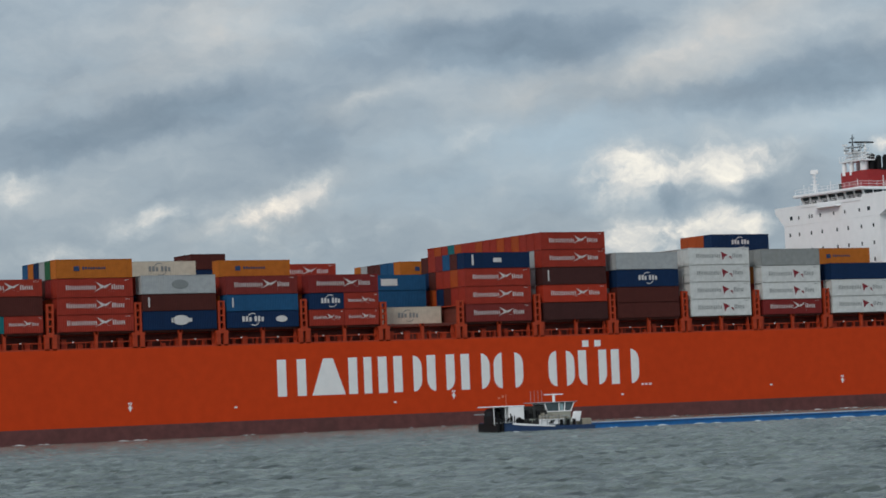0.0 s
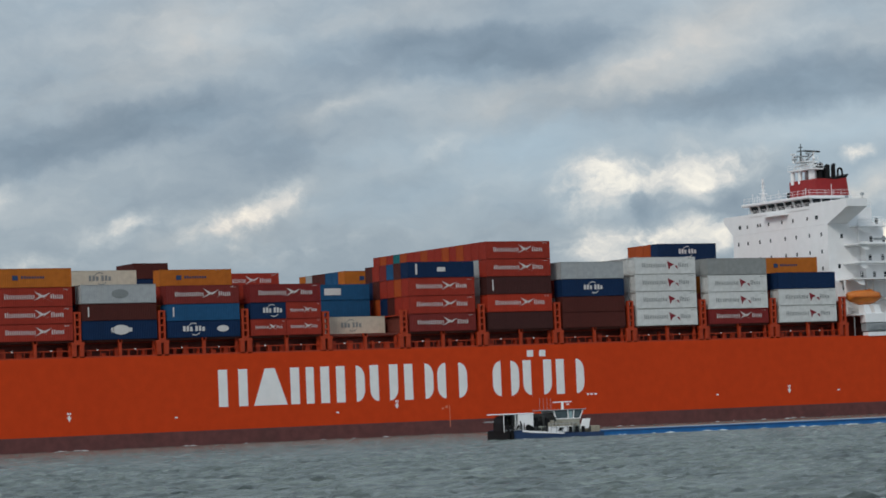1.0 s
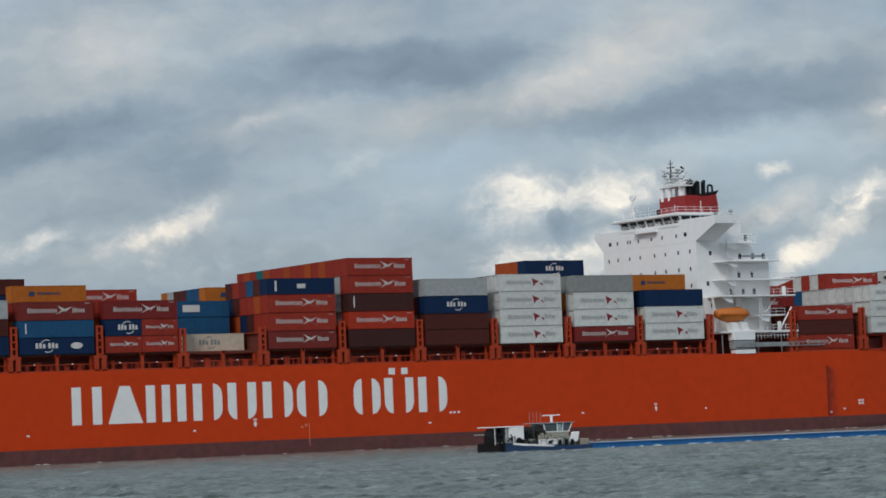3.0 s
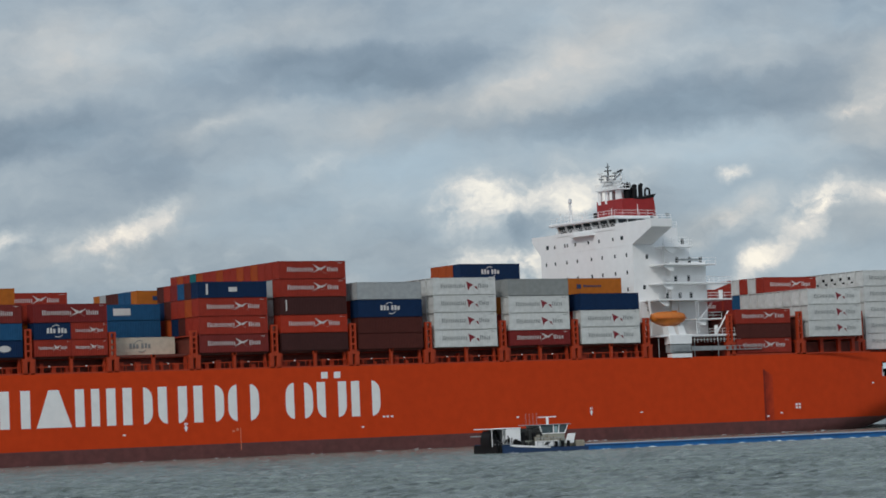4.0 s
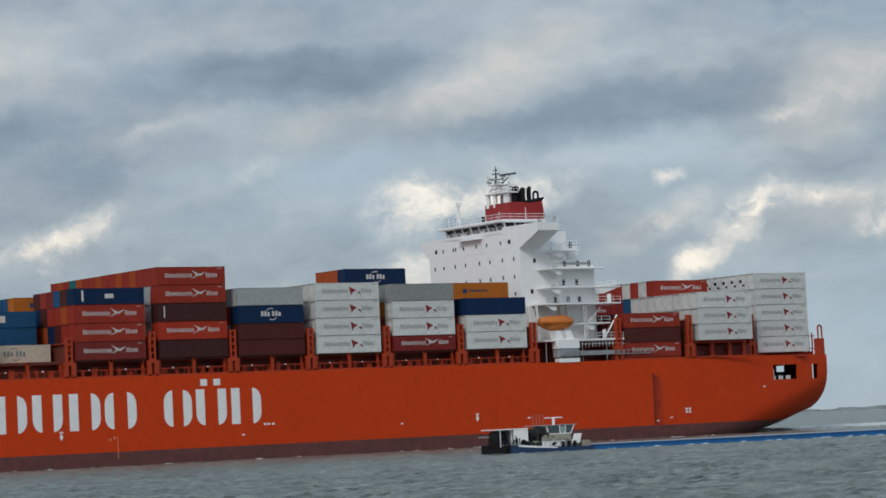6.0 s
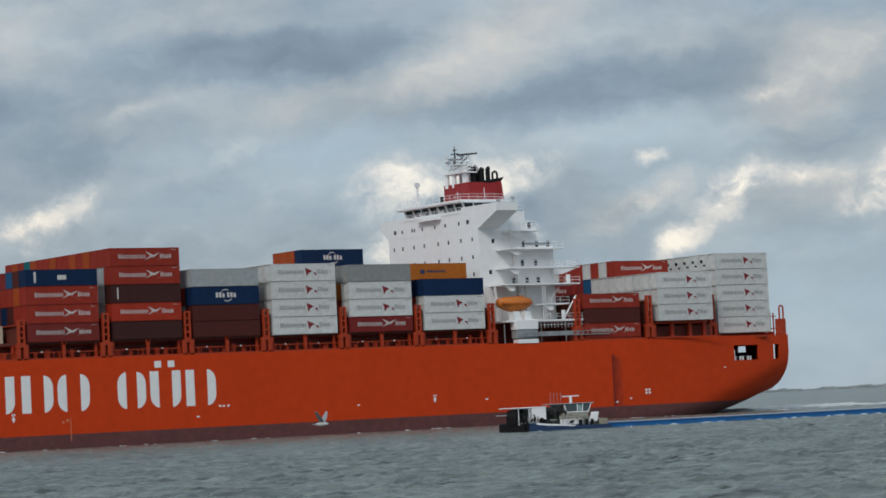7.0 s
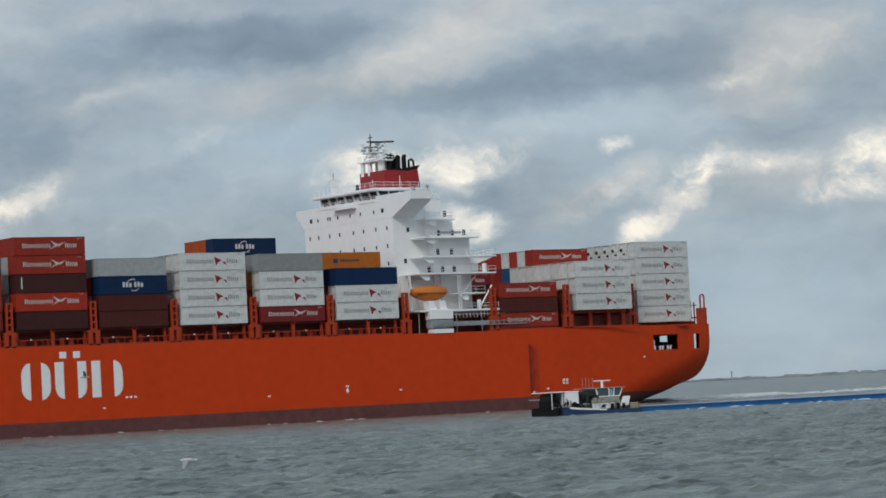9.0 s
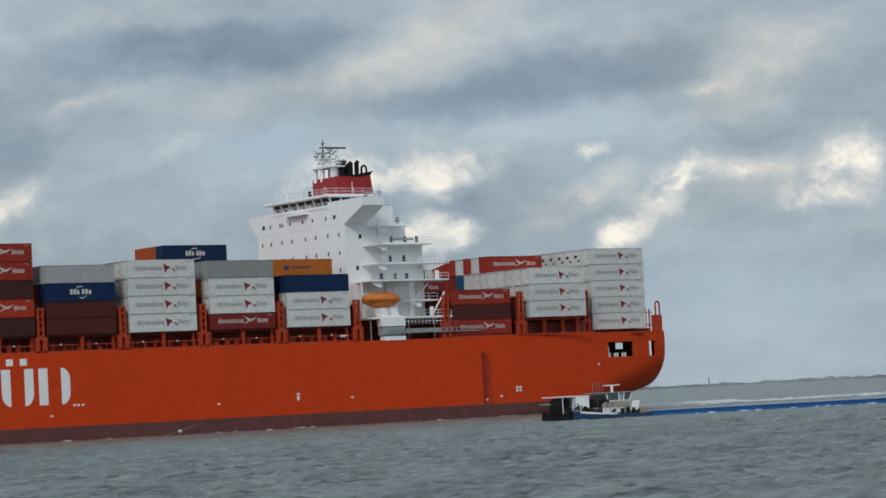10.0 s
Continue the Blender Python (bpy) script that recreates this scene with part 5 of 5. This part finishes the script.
for k in range(7):      # dark machinery and crates between casing and wheelhouse
    x = 5.9 + 0.75 * k
    h = rnd_gear.uniform(2.6, 4.0)
    part("deck_gear", bevelled(boxes((x, x + 0.62, -3.9 + rnd_gear.uniform(0, 0.6), -1.0, 0.95, h)), 0.08, 1), BLACK if k % 3 else DARK_GREY, barge, "dark deck machinery")
for k in range(6):
    bm = bmesh.new()
    x = 9.4 + 1.2 * k
    rod(bm, (x, -4.75, 0.9), (x, -4.75, 2.3), 0.05, 5)
    part("rail_post", bm, GREY_STEEL, barge)
bm = bmesh.new()
rod(bm, (9.4, -4.75, 2.3), (15.4, -4.75, 2.3), 0.05, 5)
rod(bm, (9.4, -4.75, 1.7), (15.4, -4.75, 1.7), 0.04, 5)
part("hand_rail", bm, GREY_STEEL, barge)
bm = bmesh.new()
prism(bm, [(15.8, 1.3), (17.6, 1.3), (18.1, 2.95), (16.5, 2.95)], 1, -4.7, -4.2)
part("wing_screen", bevelled(bm, 0.06, 1), SHIP_WHITE, barge, "white bow-side screen")
bm = bmesh.new()
rod(bm, (14.2, 0, 4.6), (14.2, 0, 5.8), 0.28, 8)
part("radar_post", bm, SHIP_WHITE, barge)
part("radar_scanner", boxes((12.2, 16.2, -0.15, 0.15, 5.8, 5.97)), SHIP_WHITE, barge)
for x in (8.6, 9.4, 10.2, 11.0):
    bm = bmesh.new()
    rod(bm, (x, -1.5, 4.7), (x, -1.5, 6.6), 0.035, 5)
    part("whip_antenna", bm, GREY_STEEL, barge)
part("fore_box", bevelled(boxes((18.3, 20.3, -4.2, -1.2, 0.6, 1.75)), 0.08, 1), material("barge_tan_paint", (0.28, 0.25, 0.19), 0.6), barge)
barge.scale = (0.585, 0.76, 0.72)
barge.location = (161.2, -103, 0)

# ---- water, far shore ----
def wave_height(X, Y):
    h = np.zeros_like(X)
    rng = np.random.RandomState(3)
    for k in range(34):
        lam = 1.25 * 1.024 ** k * rng.uniform(0.9, 1.1)
        a = rng.normal(radians(239), 0.75)
        amp = 0.0155 * lam ** 0.5
        q = (X * math.cos(a) + Y * math.sin(a)) * math.tau / lam + rng.uniform(0, 6.28)
        h += amp * (np.sin(q) + 0.25 * np.cos(2 * q))
    return h


def water_sheet():
    xs = np.concatenate([[-9000, -3000, -900, -300, -120], np.arange(-60, 10, 4.0), np.arange(10, 330, 0.55), np.arange(330, 520, 4.0), [620, 900, 1500, 3000, 6000, 9000]])
    ys = np.concatenate([[-3000, -1200, -500, -420], np.arange(-390, -320, 4.0), np.arange(-320, -190, 0.42), np.arange(-190, -60, 0.8), np.arange(-60, 40, 2.5), np.arange(40, 300, 8.0), [320, 400, 520, 700, 1000, 1500, 2400, 4600, 9000]])
    X, Y = np.meshgrid(xs, ys)
    fade = np.clip((X + 40) / 60, 0, 1) * np.clip((460 - X) / 100, 0, 1) * np.clip((Y + 380) / 50, 0, 1) * np.clip((260 - Y) / 200, 0, 1) * (0.45 + 0.55 * np.clip((-110 - Y) / 90, 0, 1))
    Z = wave_height(X, Y) * fade
    nx, ny = len(xs), len(ys)
    co = np.stack([X, Y, Z], -1).reshape(-1, 3)
    i = (np.arange(ny - 1)[:, None] * nx + np.arange(nx - 1)[None]).ravel()
    quads = np.stack([i, i + 1, i + nx + 1, i + nx], -1)
    me = bpy.data.meshes.new("water")
    me.from_pydata(co.tolist(), [], quads.tolist())
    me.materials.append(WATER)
    me.polygons.foreach_set("use_smooth", [True] * len(me.polygons))
    return tagged(new("water", me), "choppy grey-green river water", "water", kind="structure")


water = water_sheet()


def foam_strip(name, x0, x1, yc, width, rows, seed, label, lift=0.05, big=1.0):
    """A ragged patch of broken foam lying on the water."""
    rnd = random.Random(seed)
    bm = bmesh.new()
    for k in range(rows):
        s = rnd.random()
        x = x0 + (x1 - x0) * s
        y = yc(x) + rnd.gauss(0, width(x) / 2)
        L, W, Hh = rnd.uniform(0.6, 3.0) * big, rnd.uniform(0.3, 0.9) * big, rnd.uniform(0.03, 0.12) * big
        n = 7
        ring = [bm.verts.new((x + L * math.cos(q * math.tau / n) * rnd.uniform(0.6, 1.1), y + W * math.sin(q * math.tau / n) * rnd.uniform(0.6, 1.1), lift - 0.25)) for q in range(n)]
        top = bm.verts.new((x, y, lift + Hh))
        for q in range(n):
            bm.faces.new((ring[q], ring[(q + 1) % n], top))
    ob = tagged(new(name, done(bm, name, FOAM, smooth=True)), label, "foam", kind="stuff")
    return ob


aboard(foam_strip("hull_foam", -50, 165, lambda x: -0.6, lambda x: 0.8, 45, 2, "thin broken white foam along the ship's waterline"), pose(0, 0, 0))
aboard(foam_strip("wake_foam", 172, 420, lambda x: 22 + 0.06 * (x - 172), lambda x: 12 + 0.10 * (x - 172), 1500, 4, "white churned wake behind the ship", 0.05, 1.25), pose(0, 0, 0))
aboard(foam_strip("wake_crest", 176, 218, lambda x: 24.0, lambda x: 7.0, 260, 8, "pale tumbling crest of the ship's wake", 0.4, 2.2), pose(0, 0, 0))
bfoam = foam_strip("barge_foam", 0, 72, lambda x: -4.5, lambda x: 0.4, 26, 5, "small white splashes along the barge")
bfoam.location = (161.2, -103, 0)


def far_shore():
    """A low wooded bank along the horizon, with a tower."""
    rnd = random.Random(11)
    bm = bmesh.new()
    for az in np.arange(-10, 75, 0.02):
        a = radians(az)
        d = 4200 + 150 * math.sin(az)
        h = 2.7 + 2.6 * noise.noise((az * 1.7, 0, 0)) + 3.0 * noise.noise((az * 7.0, 3, 0)) + rnd.uniform(0, 1.6)
        h = max(h, 2.0)
        x, y = EYE[0] + d * math.sin(a), EYE[1] + d * math.cos(a)
        w = 1.2
        box(bm, x - w, x + w, y - 6, y + 6, -1, h)
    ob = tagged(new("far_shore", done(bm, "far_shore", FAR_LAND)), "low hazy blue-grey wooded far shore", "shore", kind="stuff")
    a = radians(39.47)
    bm = bmesh.new()
    rod(bm, (EYE[0] + 4150 * math.sin(a), EYE[1] + 4150 * math.cos(a), 0), (EYE[0] + 4150 * math.sin(a), EYE[1] + 4150 * math.cos(a), 14), 0.9, 8)
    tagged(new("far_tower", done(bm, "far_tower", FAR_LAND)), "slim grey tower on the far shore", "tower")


far_shore()


# ---- gulls ----
def gull(name_label):
    bird = tagged(new("gull"), name_label, "gull")
    bm = bmesh.new()
    n, m = 8, 8
    rings = []
    for i in range(n + 1):
        q = i / n
        w = 0.075 * math.sin(math.pi * (0.08 + 0.84 * q)) ** 0.8
        rings.append([bm.verts.new((0.5 * (q - 0.5), w * math.cos(j * math.tau / m), w * math.sin(j * math.tau / m))) for j in range(m)])
    for a, b in zip(rings, rings[1:]):
        for j in range(m):
            bm.faces.new((a[j], a[(j + 1) % m], b[(j + 1) % m], b[j]))
    bm.faces.new(rings[0]); bm.faces.new(rings[-1])
    part("body", bm, GULL_WHITE, bird, "white feathered body", smooth=True)
    wings_made = []
    for sgn in (1, -1):
        bm = bmesh.new()
        prism(bm, [(-0.09, 0.0), (0.09, 0.0), (0.11, sgn * 0.28), (0.03, sgn * 0.62), (-0.06, sgn * 0.66), (-0.08, sgn * 0.3)], 2, 0.0, 0.012)
        wings_made.append(part("wing", bm, GULL_GREY, bird, "pale grey wing"))
    bm = bmesh.new()
    prism(bm, [(-0.24, -0.03), (-0.24, 0.03), (-0.36, 0.07), (-0.36, -0.07)], 2, -0.005, 0.01)
    part("tail", bm, GULL_WHITE, bird)
    return bird, wings_made


GULL_WHITE = material("gull_white_feathers", (0.5, 0.5, 0.49), 0.7, grain=0.1, scale=20)
GULL_GREY = material("gull_grey_feathers", (0.26, 0.26, 0.27), 0.7, grain=0.15, scale=20)
gull_low, low_wings = gull("white gull gliding low over the water with spread wings")
gull_high, high_wings = gull("white gull flying past the orange hull")


def flap(pair, rate, phase):
    for wing, sgn in zip(pair, (1, -1)):
        walk(wing, [(0.1 * k, pose(0, 0, 0.03, sgn * (12 + 28 * math.sin(rate * 0.1 * k + phase)))) for k in range(101)])


def motions():
    walk(ship, [(t, pose(x, 0, 0)) for t, x in SHIP])
    # the radar bar turns once in 2.2 seconds, the white panel on the forward post in 5.4
    walk(ship_radar, [(0.25 * k, pose(129.6, 20, 48.6, 0, 0, 58.2 - 161.8 * (0.25 * k - 8.5))) for k in range(41)])
    walk(ship_panel, [(0.5 * k, pose(123.5, 27.5, 43.75, 0, 0, 59.4 - 66.7 * (0.5 * k - 9.1))) for k in range(21)])
    for ob, m in MOVERS:
        walk(ob, [(t, pose(x, 0, 0) @ m) for t, x in SHIP])
    rows = [(t, pose(x, -103, 0, 0, 0, -12)) for t, x in ((0.0, 160.7), (5.0, 186.87), (10.0, 213.35))]
    walk(barge, rows)
    walk(bfoam, rows)
    low = [(0.0, 26.9, -297.3, 3.9, 0), (5.7, 34.8, -299.9, 4.6, -10), (6.8, 49.53, -306.76, 3.46, -40), (7.1, 50.69, -307.43, 3.19, -70), (7.3, 51.06, -307.66, 2.95, -120), (7.5, 51.12, -307.69, 3.05, -160),
           (7.7, 50.81, -307.51, 3.01, -190), (8.1, 49.70, -306.86, 2.97, -200), (8.5, 48.53, -306.22, 2.11, -210), (9.1, 47.22, -305.50, 1.79, -230), (9.5, 47.40, -305.59, 2.25, -260), (10.0, 47.83, -305.82, 3.01, -300)]
    walk(gull_low, [(t, pose(x, y, z, 0, 0, a) @ pose(0, 0, 0, -16 if t > 9.0 else 0)) for t, x, y, z, a in low])
    high = [(0.0, 30.0, -235.0, 6.0), (8.6, 66.34, -237.12, 5.52), (9.0, 75.08, -241.13, 5.77), (9.3, 79.38, -243.33, 6.60), (9.5, 82.18, -244.87, 7.51), (10.0, 90.10, -249.53, 7.81)]
    walk(gull_high, [(t, pose(x, y, z, 0, 0, -28)) for t, x, y, z in high])
    flap(low_wings, 14.0, -2.213)
    flap(high_wings, 16.0, 1.2)
    walk(water, [(t, pose(-0.9 * t, -0.4 * t, 0)) for t in (0.0, 5.0, 10.0)])


motions()
